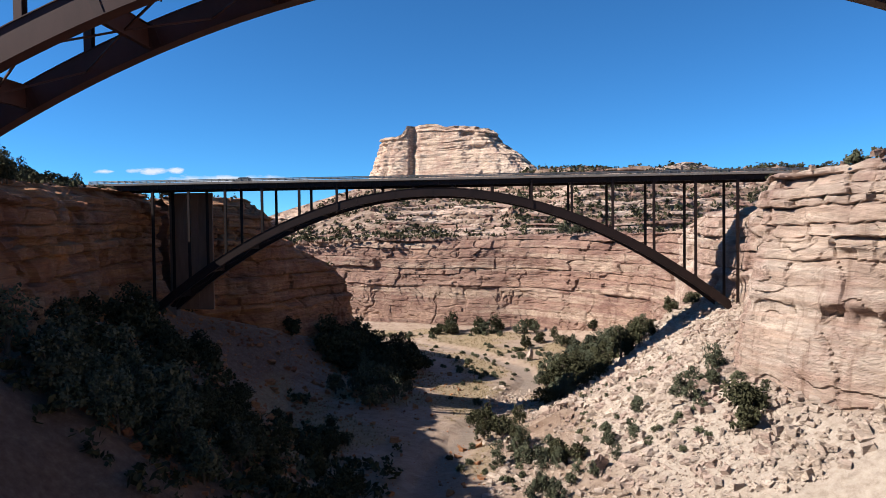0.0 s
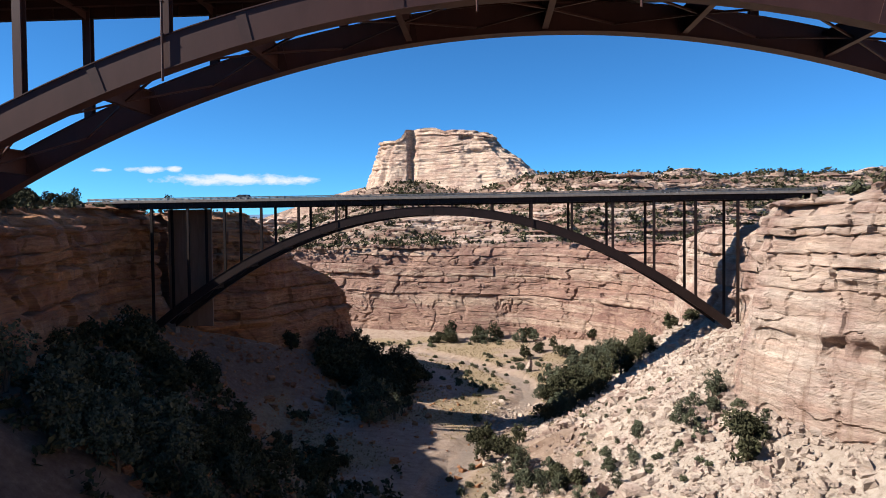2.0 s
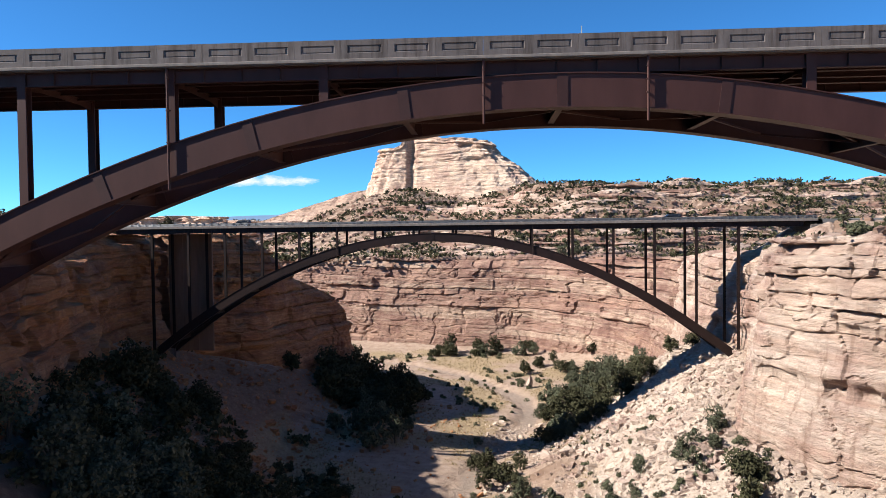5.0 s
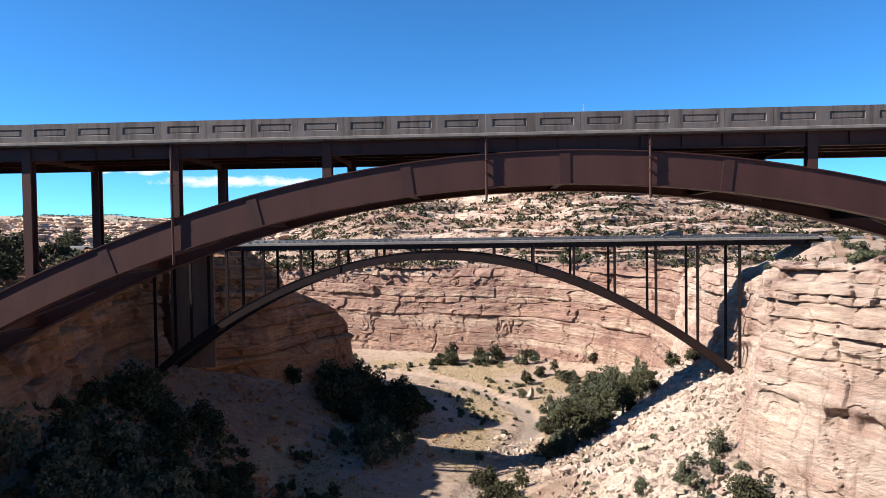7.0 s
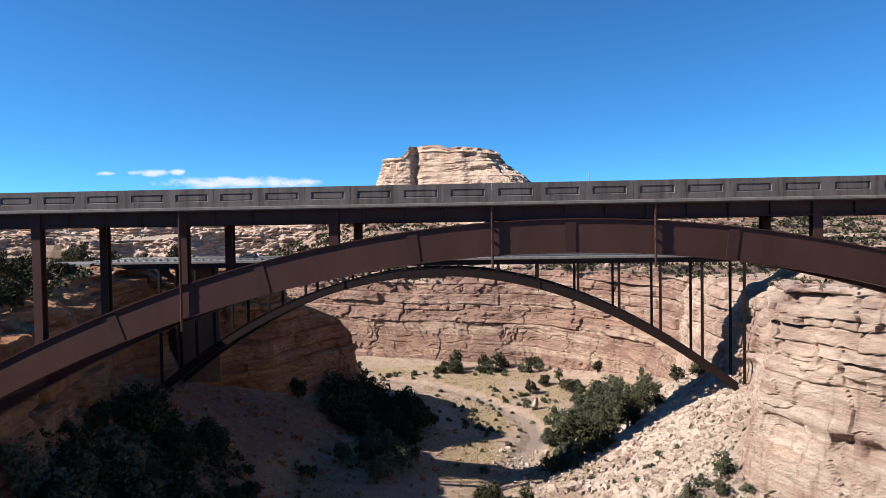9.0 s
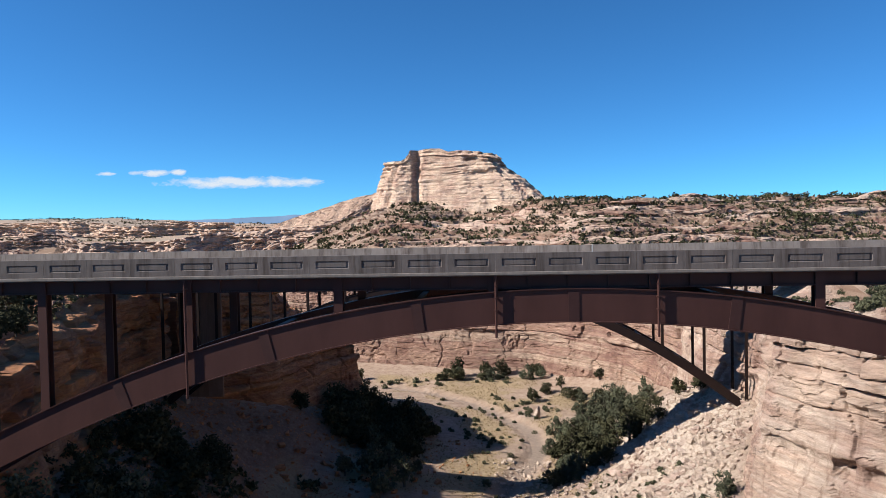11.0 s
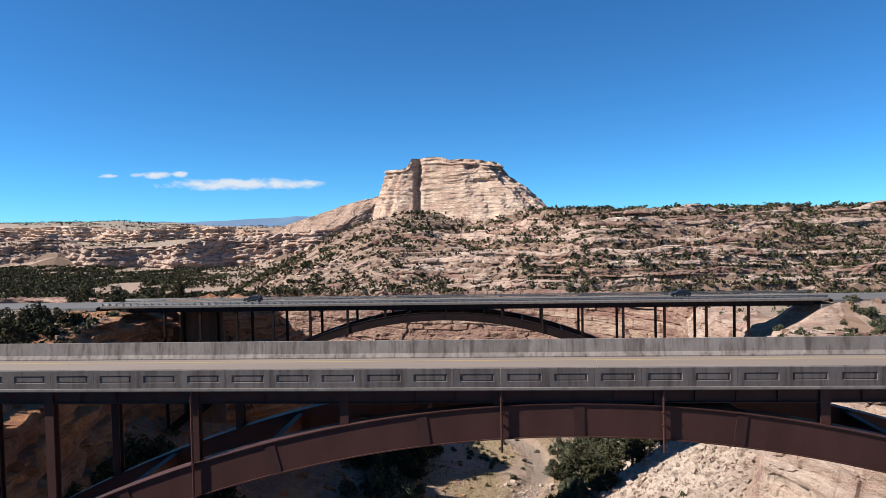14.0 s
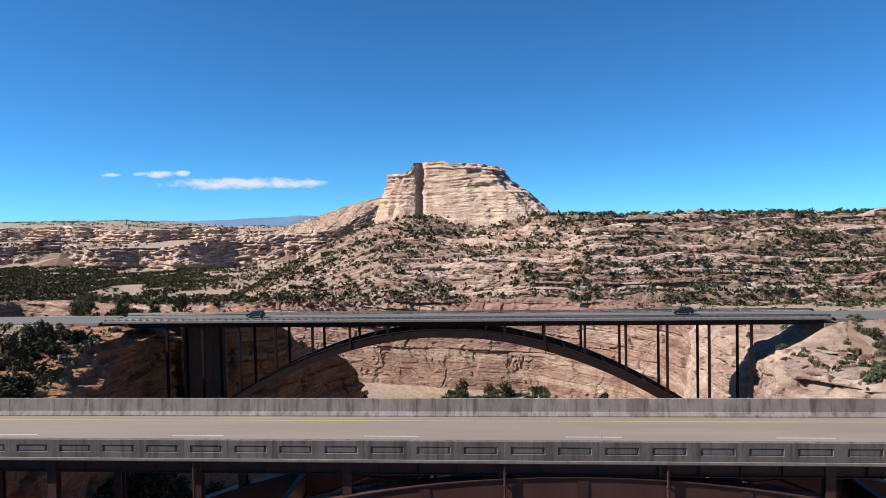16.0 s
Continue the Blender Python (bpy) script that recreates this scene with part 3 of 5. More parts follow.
def ledge(name, pts, high, mat, label, amp=1.0, ds=1.0, dz=0.5, seed=0):
    """A band of cliff that comes and goes along a slope."""
    L, s = along(pts, step=ds, closed=False)
    k = max(1.0, high / 6)
    L = L + np.stack([0 * s, k * (1 - 0.4 * smooth(0, 70, L[:, 0]) * (high < 12)) * (7 * vnoise(s / 38 / k, seed + 0.5) + 3 * vnoise(s / 11 / k, seed + 3.5))], 1)
    base = land(L[:, 0], L[:, 1])
    base = np.convolve(np.pad(base, 8, "edge"), np.ones(17) / 17, "valid")
    wave = max(30, high * 12)
    h = high * np.clip((0.35 if high < 12 else 0.9) + (1.3 if high < 12 else 0.35) * vnoise(s / wave, seed + 7.5) + 0.3 * vnoise(s / wave * 3.3, seed + 9.5), -0.2, 1.2)
    v = np.linspace(0, 1, max(4, int(high * 1.5 / dz)))[:, None]
    z = base - 0.35 * high + v * (0.35 * high + h)
    S = s + 0 * v
    X, Y = L[:, 0] + 0 * v, L[:, 1] + 0 * v
    Y = Y - strata(S + 77 * seed, X, Y, z, amp) + 0.15 * (z - z[0]) + 1.0 * v**4
    P = [np.stack([X, Y, z], -1)]
    for back, up in ((1.5, 0.3), (4.0, 0.3), (8.0, -0.6), (13.0, -4.0)):
        P.append(np.stack([X[-1], Y[-1] + back, z[-1] + up * (h > 0) - 0.02 * back + 0.3 * vnoise(X[-1] / 3, back)], -1)[None])
    tagged(new(name, grid_mesh(name, np.concatenate(P), mat)), label, "rock ledge", kind="structure")


for j, (y0, high, x0, x1) in enumerate(((381, 3.5, -170, 200), (398, 4.5, -150, 230), (418, 4, -140, 250), (440, 5.5, -120, 270), (463, 5, -110, 290), (488, 6.5, -80, 310), (514, 6, -40, 330), (540, 7, 20, 350), (563, 5, 40, 360), (389, 2.6, -150, 210), (408, 3, -140, 240), (429, 3, -130, 260), (451, 3.4, -110, 280), (476, 3.4, -90, 300), (501, 3.6, -60, 320), (527, 3.6, 0, 340), (552, 3.4, 30, 350), (385, 2.4, -160, 205), (394, 2.8, -150, 220), (403, 2.6, -145, 235), (413, 3.2, -140, 245), (424, 3.0, -135, 255), (434, 3.4, -125, 265), (446, 3.2, -115, 275), (457, 3.6, -110, 285), (470, 3.6, -95, 295), (482, 3.8, -85, 305), (494, 3.8, -70, 315), (507, 4.0, -50, 325), (520, 4.0, -20, 335), (534, 4.0, 10, 345))):
    ledge("ledge", [(q, 366 + (y0 + 2 - 366) * float(slope_depth(q)) / 205) for q in np.linspace(x0, x1, 9)], high * 0.85, SANDSTONE if j % 3 == 1 else PALE_STONE, "weathered sandstone ledge across the slope", 1.1, 1.1, 0.5, j)
ledge("ledge_valley", [(-1250, 1200), (-800, 1178), (-560, 1172), (-150, 1180)], 44, PALE_STONE, "pale pinkish cliff band across the far valley", 4.0, 4.0, 2.0, 21)
ledge("ledge_plateau", [(-1700, 1520), (-1200, 1470), (-800, 1440), (-520, 1430)], 36, BUTTE_STONE, "pale cliff band under the far plateau", 4.0, 5.0, 2.0, 23)
ledge("ledge_mesa", [(-1900, 1800), (-1200, 1700), (-700, 1560), (-420, 1540)], 16, WHITE_STONE, "pale cliff band of a far mesa", 4.0, 6.0, 2.5, 22)


def flank():
    """The long pale slickrock shoulder that runs down from behind the butte."""
    x = np.arange(-600, -60, 2.0)
    top = -34 + 122 * smooth(-560, -150, x) ** 0.8 + 4 * vnoise(x / 40, 1.5) + 2 * vnoise(x / 12, 2.5)
    v = np.linspace(0, 1, 80)[:, None]
    z = -75 + v * (top + 75)
    X, Y = x + 0 * v, 1225 + 1.7 * (z + 45) + 25 * smooth(0.6, 1.0, v) + 0 * x
    Y = Y + 18 * vnoise(X / 60, z / 90, 4.0) + 7 * vnoise(X / 17, z / 50, 5.0) - 1.6 * strata(X, X, Y, z, 1.2)
    P = np.concatenate([np.stack([X, Y, z], -1), np.stack([x, Y[-1] + 60, top - 12], -1)[None]])
    tagged(new("slickrock_shoulder", grid_mesh("slickrock_shoulder", P, WHITE_STONE)), "pale slickrock shoulder sloping down from the butte", "slickrock", kind="structure")


flank()
butte(-99, 75, 560, -2, 70)


def hills():
    """Mountains at the horizon, the blue of haze put into their colour."""
    x = np.linspace(-3400, 600, 160)
    h = 72 + 24 * smooth(-1900, -1100, x) + 14 * vnoise(x / 420, 0.5) + 5 * vnoise(x / 120, 2.5) + 1.5 * vnoise(x / 30, 4.5)
    rows = []
    for k, (dy, f) in enumerate(((-160, -0.6), (-60, 0.45), (0, 1.0), (120, 0.2))):
        rows.append(np.stack([x, 4720 + dy + 12 * vnoise(x / 200, k), 15 + (h - 15) * f], -1))
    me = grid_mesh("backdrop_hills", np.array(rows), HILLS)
    tagged(new("backdrop_hills", me), "mountains on the horizon, blue haze painted on", "mountains", kind="structure")


hills()

# ---- bridges ----


def ring_beam(bm, xs, zf, y0, y1, depth, t):
    """A box rib that follows zf (its top) between two planes, with flanges that stand proud."""
    for ya, yb, top, bot in ((y0, y1, 0.0, depth), (y0 - 0.09, y1 + 0.09, -0.003, t), (y0 - 0.09, y1 + 0.09, depth - t, depth + 0.003)):
        ring = []
        for x in xs:
            z = zf(x)
            e = 0.05
            nx, nz = -(zf(x + e) - zf(x - e)), 2 * e
            q = math.hypot(nx, nz)
            nx, nz = nx / q, nz / q
            ring.append([bm.verts.new((x - nx * d, y, z - nz * d)) for y, d in ((ya, top), (yb, top), (yb, bot), (ya, bot))])
        for a, b in zip(ring, ring[1:]):
            for k in range(4):
                bm.faces.new((a[k], a[(k + 1) % 4], b[(k + 1) % 4], b[k]))
        bm.faces.new(ring[0][::-1]), bm.faces.new(ring[-1])
    bmesh.ops.recalc_face_normals(bm, faces=bm.faces[:])


def bridge(steel, splice, S, first, count, crown, crown_z, k, half, ribs, width, girder, slab, x0, x1, surface, label, place, pipes=(), pier_z=None):
    """A deck on columns over two arch ribs. Road at z 0, its near edge at y 0."""
    top = new("arch_bridge")
    top.matrix_world = place
    tagged(top, label, "bridge")
    zf = lambda x: crown_z - k * (x - crown) ** 2
    depth = 2.04
    bm = bmesh.new()
    box(bm, x0, x1, 0.05, width - 0.05, -slab - 0.02, -0.01)
    part("deck_slab", bm, CONCRETE, top, "weathered concrete deck slab")
    bm = bmesh.new()
    box(bm, x0, x1, 0.42, width - 0.42, -0.006, 0.0)
    part("road_surface", bm, surface, top, "sun-bleached road surface")
    # ribs, each of two halves
    xs = np.linspace(crown - half, crown + half, 97)
    for y in ribs:
        bm = bmesh.new()
        ring_beam(bm, xs, zf, y - 0.45, y + 0.45, depth, 0.06)
        part("arch_rib", bm, steel, top, "brown steel box arch rib")
    # splice plates on the ribs
    bm = bmesh.new()
    box(bm, -0.32, 0.32, -0.02, 0.02, -depth + 0.07, -0.07)
    me = bpy.data.meshes.new("splice_plate")
    bm.to_mesh(me), bm.free()
    me.materials.append(splice)
    for j in range(-7, 7):
        x = crown + j * S
        if abs(x - crown) > half - 3:
            continue
        a = math.atan2(zf(x + 0.1) - zf(x - 0.1), 0.2)
        for y in ribs:
            share("splice_plate", me, top, Matrix.Translation((x, y - 0.47, zf(x))) @ Matrix.Rotation(-a, 4, "Y"))
    # girders under the deck's edges and stringers between them
    for n, y in enumerate((ribs[0] - 0.1, ribs[1] + 0.1)):
        bm = bmesh.new()
        ibeam(bm, (x0 + 3, y, -slab - girder / 2 - 0.02), (x1 - 3, y, -slab - girder / 2 - 0.02), 0.4, girder)
        x = x0 + 4
        while x < x1 - 4:
            box(bm, x - 0.02, x + 0.02, y - 0.17, y + 0.17, -slab - girder + 0.05, -slab - 0.07)
            x += S / 4
        part("edge_girder", bm, steel, top)
    for j in range(1, 4):
        y = ribs[0] + (ribs[1] - ribs[0]) * j / 4
        bm = bmesh.new()
        ibeam(bm, (x0 + 3, y, -slab - 0.33), (x1 - 3, y, -slab - 0.33), 0.3, 0.6)
        part("stringer", bm, steel, top)
    for n in range(count):
        x = first + n * S
        # floor beam with haunched ends
        bm = bmesh.new()
        zt = -slab - 0.45
        zl = zt - 0.65
        pts = [(ribs[0], zt), (ribs[1], zt), (ribs[1], zl), (ribs[1] - 1.6, zl + 0.25), (ribs[0] + 1.6, zl + 0.25), (ribs[0], zl)]
        profile(bm, pts, x - 0.03, x + 0.03)
        beam(bm, (x, ribs[0], zt), (x, ribs[1], zt), 0.3, 0.05)
        part("floor_beam", bm, steel, top)
        inside_arch = abs(x - crown) < half - 0.5
        foot = zf(x) if inside_arch else (pier_z if pier_z is not None else zf(crown + half) + 2)
        crossing = inside_arch and foot > -slab - girder
        for y, side in ((ribs[0], -1), (ribs[1], 1)):
            bm = bmesh.new()
            low = foot - 0.15 if not crossing else -slab - girder
            if low < -slab - 0.3:
                for yy in (y - 0.26, y + 0.26):
                    box(bm, x - 0.28, x + 0.28, yy - 0.03, yy + 0.03, low, -slab - 0.02)
                box(bm, x - 0.04, x + 0.04, y - 0.23, y + 0.23, low, -slab - 0.02)
                box(bm, x - 0.36, x + 0.36, y - 0.34, y + 0.34, low - 0.02, low + 0.06)
                part("column", bm, steel, top)
            else:
                bm.free()
        span = -slab - girder - foot
        if not crossing and span > 3 and n % 2 == 0:
            bm = bmesh.new()
            beam(bm, (x, ribs[0], -slab - girder + 0.3), (x, ribs[0] + 2.2, -slab - girder + 1.0), 0.12, 0.12)
            part("knee_brace", bm, steel, top)
            bm = bmesh.new()
            beam(bm, (x, ribs[1], -slab - girder + 0.3), (x, ribs[1] - 2.2, -slab - girder + 1.0), 0.12, 0.12)
            part("knee_brace", bm, steel, top)
        # bracing between the ribs
        if inside_arch:
            zc = zf(x) - depth / 2
            xn = x + S
            if abs(xn - crown) < half:
                zn = zf(xn) - depth / 2
                xm, zm, ym = (x + xn) / 2, zf((x + xn) / 2) - depth / 2, (ribs[0] + ribs[1]) / 2
                for (xa, za) in ((x, zc), (xn, zn)):
                    for y, side in ((ribs[0] + 0.45, 1), (ribs[1] - 0.45, -1)):
                        bm = bmesh.new()
                        beam(bm, (xa, y, za - 0.5), (xm, ym, zm - 0.5), 0.13, 0.13)
                        part("wind_brace", bm, steel, top)
                bm = bmesh.new()
                ibeam(bm, (xm, ribs[0] + 0.45, zm), (xm, ribs[1] - 0.45, zm), 0.42, depth * 0.84, 0.05)
                part("cross_strut", bm, steel, top)
    for x in pipes:
        bm = bmesh.new()
        low = zf(x) - depth - 0.75
        bmesh.ops.create_cone(bm, cap_ends=True, segments=10, radius1=0.075, radius2=0.075, depth=-slab - low, matrix=Matrix.Translation((x + 0.1, ribs[0] - 0.62, (low - slab) / 2)))
        for j in range(3):
            z = -slab - 0.6 - j * (-slab - low - 1.5) / 3
            box(bm, x, x + 0.2, ribs[0] - 0.7, ribs[0] - 0.4, z - 0.03, z + 0.03)
        part("drain_pipe", bm, steel, top)
    return top


GRADE = Matrix.Rotation(-0.0128, 4, "Y")
NEAR_PLACE = Matrix.Translation((0, 41.0, 1.25)) @ Matrix.Rotation(-0.014, 4, "Z") @ Matrix.Rotation(-0.0108, 4, "Y")
NEAR_S, NEAR_FIRST, NEAR_CROWN, NEAR_CZ, NEAR_K, NEAR_W = 9.54, -76.1, 5.0, -1.03, 0.0066, 8.25
near = bridge(STEEL, STEEL_DARK, NEAR_S, NEAR_FIRST, 18, NEAR_CROWN, NEAR_CZ, NEAR_K, 68, (0.75, NEAR_W), 9.8, 0.85, 0.2, -78, 98, ROAD,
              "brown steel arch bridge with panelled concrete parapets", NEAR_PLACE, pipes=(-18.98, 0.26, 9.84))


def near_parapets(top):
    """Panelled concrete parapet on both edges, cast in bays."""
    bay = 2.823
    # one bay: a slab with a framed sunk panel on its outer face
    bm = bmesh.new()
    w, h0, h1, rec = bay - 0.012, 0.02, 1.14, 0.045
    px0, px1, pz0, pz1 = w / 2 - 1.02, w / 2 + 1.02, 0.36, 0.82
    o = [bm.verts.new(p) for p in ((0, 0, h0), (w, 0, h0), (w, 0, h1), (0, 0, h1))]
    i = [bm.verts.new(p) for p in ((px0, 0, pz0), (px1, 0, pz0), (px1, 0, pz1), (px0, 0, pz1))]
    r = [bm.verts.new((v.co.x + (0.03 if n in (0, 3) else -0.03), rec, v.co.z + (0.03 if n < 2 else -0.03))) for n, v in enumerate(i)]
    b = [bm.verts.new(p) for p in ((0, 0.42, h0), (w, 0.42, h0), (w, 0.36, h1), (0, 0.36, h1))]
    for k in range(4):
        n = (k + 1) % 4
        bm.faces.new((o[k], o[n], i[n], i[k])), bm.faces.new((i[k], i[n], r[n], r[k]))
    bm.faces.new(r)
    bm.faces.new((o[3], o[2], b[2], b[3])), bm.faces.new((b[3], b[2], b[1], b[0]))
    bm.faces.new((o[0], o[3], b[3], b[0])), bm.faces.new((o[1], b[1], b[2], o[2]))
    # a smaller raised field in the sunk panel
    box(bm, px0 + 0.16, px1 - 0.16, rec - 0.022, rec + 0.02, pz0 + 0.09, pz1 - 0.09)
    bmesh.ops.recalc_face_normals(bm, faces=bm.faces[:])
    me = bpy.data.meshes.new("parapet_bay")
    bm.to_mesh(me), bm.free()
    me.materials.append(PARAPET)
    n = int(178 / bay)
    for j in range(n):
        x = -78 + j * bay + parapet_shift
        k = 1.0 if x < 2 else 0.973
        x = x if x < 2 else 2 + (x - 2) * k
        share("parapet_bay", me, top, Matrix.Translation((x, 0, 0)) @ Matrix.Diagonal((k, 1, 1, 1)))
    bm = bmesh.new()
    w2 = bay / 2 - 0.012
    profile(bm, [(0, 1.28), (0.16, 1.28), (0.26, 0.35), (0.46, 0.08), (0.46, -0.05), (0, -0.05)], 0, w2)
    for v in bm.verts:
        v.co.y = -v.co.y
    bmesh.ops.recalc_face_normals(bm, faces=bm.faces[:])
    me = bpy.data.meshes.new("barrier_bay")
    bm.to_mesh(me), bm.free()
    me.materials.append(BARRIER)
    for j in range(2 * n):
        share("barrier_bay", me, top, Matrix.Translation((-78 + j * bay / 2, 9.8, 0)))
    # slab edge with a drip ledge
    for y0, y1 in ((-0.05, 0.3), (9.5, 9.85)):
        bm = bmesh.new()
        box(bm, -78, 98, y0, y1, -0.17, 0.016, 0.02)
        part("slab_edge", bm, CONCRETE_PALE, top, "pale concrete slab edge")
    for x in (-38.6, 6.1, 41.0):
        bm = bmesh.new()
        box(bm, x - 0.03, x + 0.03, 0.12, 0.15, 1.08, 1.6)
        part("delineator", bm, PAINT_WHITE, top, "thin white reflector post")
    # road lines
    bm = bmesh.new()
    box(bm, -78, 98, 8.25, 8.37, 0.0, 0.004)
    part("edge_line", bm, PAINT_YELLOW, top, "yellow painted edge line")
    bm = bmesh.new()
    box(bm, -78, 98, 1.1, 1.22, 0.0, 0.004)
    part("edge_line", bm, PAINT_WHITE, top, "white painted edge line")
    for j in range(-4, 9):
        bm = bmesh.new()
        x = j * 13.44 + dash_shift
        box(bm, x, x + 3.66, 4.6, 4.72, 0.0, 0.004)
        part("lane_dash", bm, PAINT_WHITE, top, "white lane dash")


def stained_concrete(name, dark, light):
    """Old parapet concrete: blotches, and dark stains that run down."""
    m, n, l, bs = material(name, 0.92)
    pos = n.new("ShaderNodeNewGeometry").outputs["Position"]
    r = ramp(n, [(0.3, dark), (0.7, light)])
    l.new(noise_tex(n, l, pos, 1.0, 7, 0.7, (0.8, 0.8, 0.5)), r.inputs[0])
    run = ramp(n, [(0.48, (1, 1, 1)), (0.66, (0.52, 0.47, 0.45))])
    l.new(noise_tex(n, l, pos, 1.0, 5, 0.65, (2.6, 2.6, 0.22)), run.inputs[0])
    c = mix(n, l, 1.0, r.outputs[0], run.outputs[0], "MULTIPLY")
    info = n.new("ShaderNodeObjectInfo")
    v = ramp(n, [(0, (0.86, 0.86, 0.86)), (1, (1.12, 1.12, 1.12))])
    l.new(info.outputs["Random"], v.inputs[0])
    l.new(mix(n, l, 1.0, c, v.outputs[0], "MULTIPLY"), bs.inputs["Base Color"])
    bump(n, l, bs, noise_tex(n, l, pos, 9.0, 6, 0.7), 0.3, 0.01)
    return m


PARAPET = stained_concrete("stained_parapet_concrete", (0.082, 0.067, 0.061), (0.142, 0.120, 0.111))
BARRIER = stained_concrete("stained_barrier_concrete", (0.150, 0.126, 0.112), (0.250, 0.218, 0.196))
parapet_shift, dash_shift = -0.685, -22.45
near_parapets(near)

FAR_TURN = Matrix.Translation((0, 166.2, -7.6)) @ Matrix.Rotation(-0.0446, 4, "Z") @ GRADE
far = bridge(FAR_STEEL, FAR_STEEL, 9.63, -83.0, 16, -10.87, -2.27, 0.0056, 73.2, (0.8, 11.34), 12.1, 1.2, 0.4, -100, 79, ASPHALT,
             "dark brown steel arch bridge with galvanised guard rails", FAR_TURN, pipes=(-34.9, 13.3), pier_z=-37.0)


def guard_rails(top):
    bm = bmesh.new()
    box(bm, -0.08, 0.08, -0.07, 0.07, 0, 0.85)
    me = bpy.data.meshes.new("rail_post")
    bm.to_mesh(me), bm.free()
    me.materials.append(GALV)
    for y, side in ((0.2, 1), (11.9, -1)):
        for j in range(94):
            share("rail_post", me, top, Matrix.Translation((-99.5 + j * 1.91, y, 0.0)))
        for z in (0.42, 0.74):
            bm = bmesh.new()
            o = y + side * 0.1
            profile(bm, [(o, z - 0.13), (o + side * 0.05, z - 0.07), (o, z), (o + side * 0.05, z + 0.07), (o, z + 0.13), (o - side * 0.015, z + 0.13), (o + side * 0.03, z + 0.07), (o - side * 0.015, z), (o + side * 0.03, z - 0.07), (o - side * 0.015, z - 0.13)], -100, 79)
            part("guard_rail", bm, GALV, top, "galvanised beam guard rail")
        bm = bmesh.new()
        box(bm, -100, 79, y - 0.26, y + 0.2, -0.4, 0.14, 0.02)
        part("kerb", bm, CONCRETE_PALE, top, "pale concrete kerb")
    for y in (1.3, 10.8):
        bm = bmesh.new()
        box(bm, -100, 79, y, y + 0.12, 0, 0.004)
        part("edge_line", bm, PAINT_WHITE, top)


guard_rails(far)


def approach(name, y0, lean, z0, grade, x0, x1, half, surface, label):
    """A road strip that runs on from a bridge's end over the ground."""
    n = 60
    xs = np.linspace(x0, x1, n)
    rows = []
    for o, dz in ((-half - 1.2, -0.9), (-half - 1.0, -0.12), (-half, 0.0), (half, 0.0), (half + 1.0, -0.12), (half + 1.2, -0.9)):
        rows.append(np.stack([xs, y0 + lean * xs + o, z0 + grade * xs + dz], -1))
    tagged(new(name, grid_mesh(name, np.array(rows), surface)), label, "road", kind="structure")


approach("road_far_west", 172.25, -0.0446, -7.6, 0.0128, -100.3, -900, 6.2, ASPHALT, "grey asphalt road leading onto the far bridge")
approach("road_far_east", 172.25, -0.0446, -7.6, 0.0128, 79.3, 700, 6.2, ASPHALT, "grey asphalt road leading off the far bridge")
approach("road_near_west", 45.9, -0.014, 1.25, 0.0108, -78.3, -500, 5.2, ROAD, "sun-bleached road leading onto the first bridge")
approach("road_near_east", 45.9, -0.014, 1.25, 0.0108, 98.3, 500, 5.2, ROAD, "sun-bleached road leading off the first bridge")


def abutment(x0, x1, y0, y1, z0, z1, place):
    bm = bmesh.new()
    box(bm, x0, x1, y0, y1, z0, z1, 0.08)
    for y in (y0, y1):
        s = 1 if y == y1 else -1
        box(bm, min(x0, x1) - 0.15, max(x0, x1) + 0.15, y - 0.25, y + 0.25, z1 - 2.4, z1 + 0.3, 0.04)
    me = bpy.data.meshes.new("abutment")
    bm.to_mesh(me), bm.free()
    me.materials.append(CONCRETE)
    ob = new("abutment", me)
    ob.matrix_world = place
    tagged(ob, "grey concrete abutment under the end of the bridge", "abutment", "bridge abutments")


abutment(77.6, 84, 0.3, 11.8, -9, -1.62, FAR_TURN)
abutment(-103, -97.3, 0.3, 11.8, -9, -1.62, FAR_TURN)
abutment(-82, -74.9, 0.3, 9.5, -14, -1.72, NEAR_PLACE)
abutment(94.9, 102, 0.3, 9.5, -14, -1.72, NEAR_PLACE)


def footing(x, y, z, place):
    """A stepped concrete block that takes the thrust of a rib."""
    bm = bmesh.new()
    box(bm, x - 1.6, x + 1.6, y - 1.1, y + 1.1, z - 5, z - 0.4, 0.08)
    box(bm, x - 1.2, x + 1.2, y - 0.8, y + 0.8, z - 0.6, z + 0.5, 0.06)
    me = bpy.data.meshes.new("arch_footing")
    bm.to_mesh(me), bm.free()
    me.materials.append(CONCRETE)
    ob = new("arch_footing", me)
    ob.matrix_world = place
    tagged(ob, "grey concrete footing at the foot of an arch rib", "footing", "arch footings")


for y in (0.8, 11.34):
    for x in (-83.6, 61.8):
        footing(x, y, -33.2, FAR_TURN)
for y in (0.75, NEAR_W):
    for x in (-63, 74):
        footing(x, y, -33.2, NEAR_PLACE)


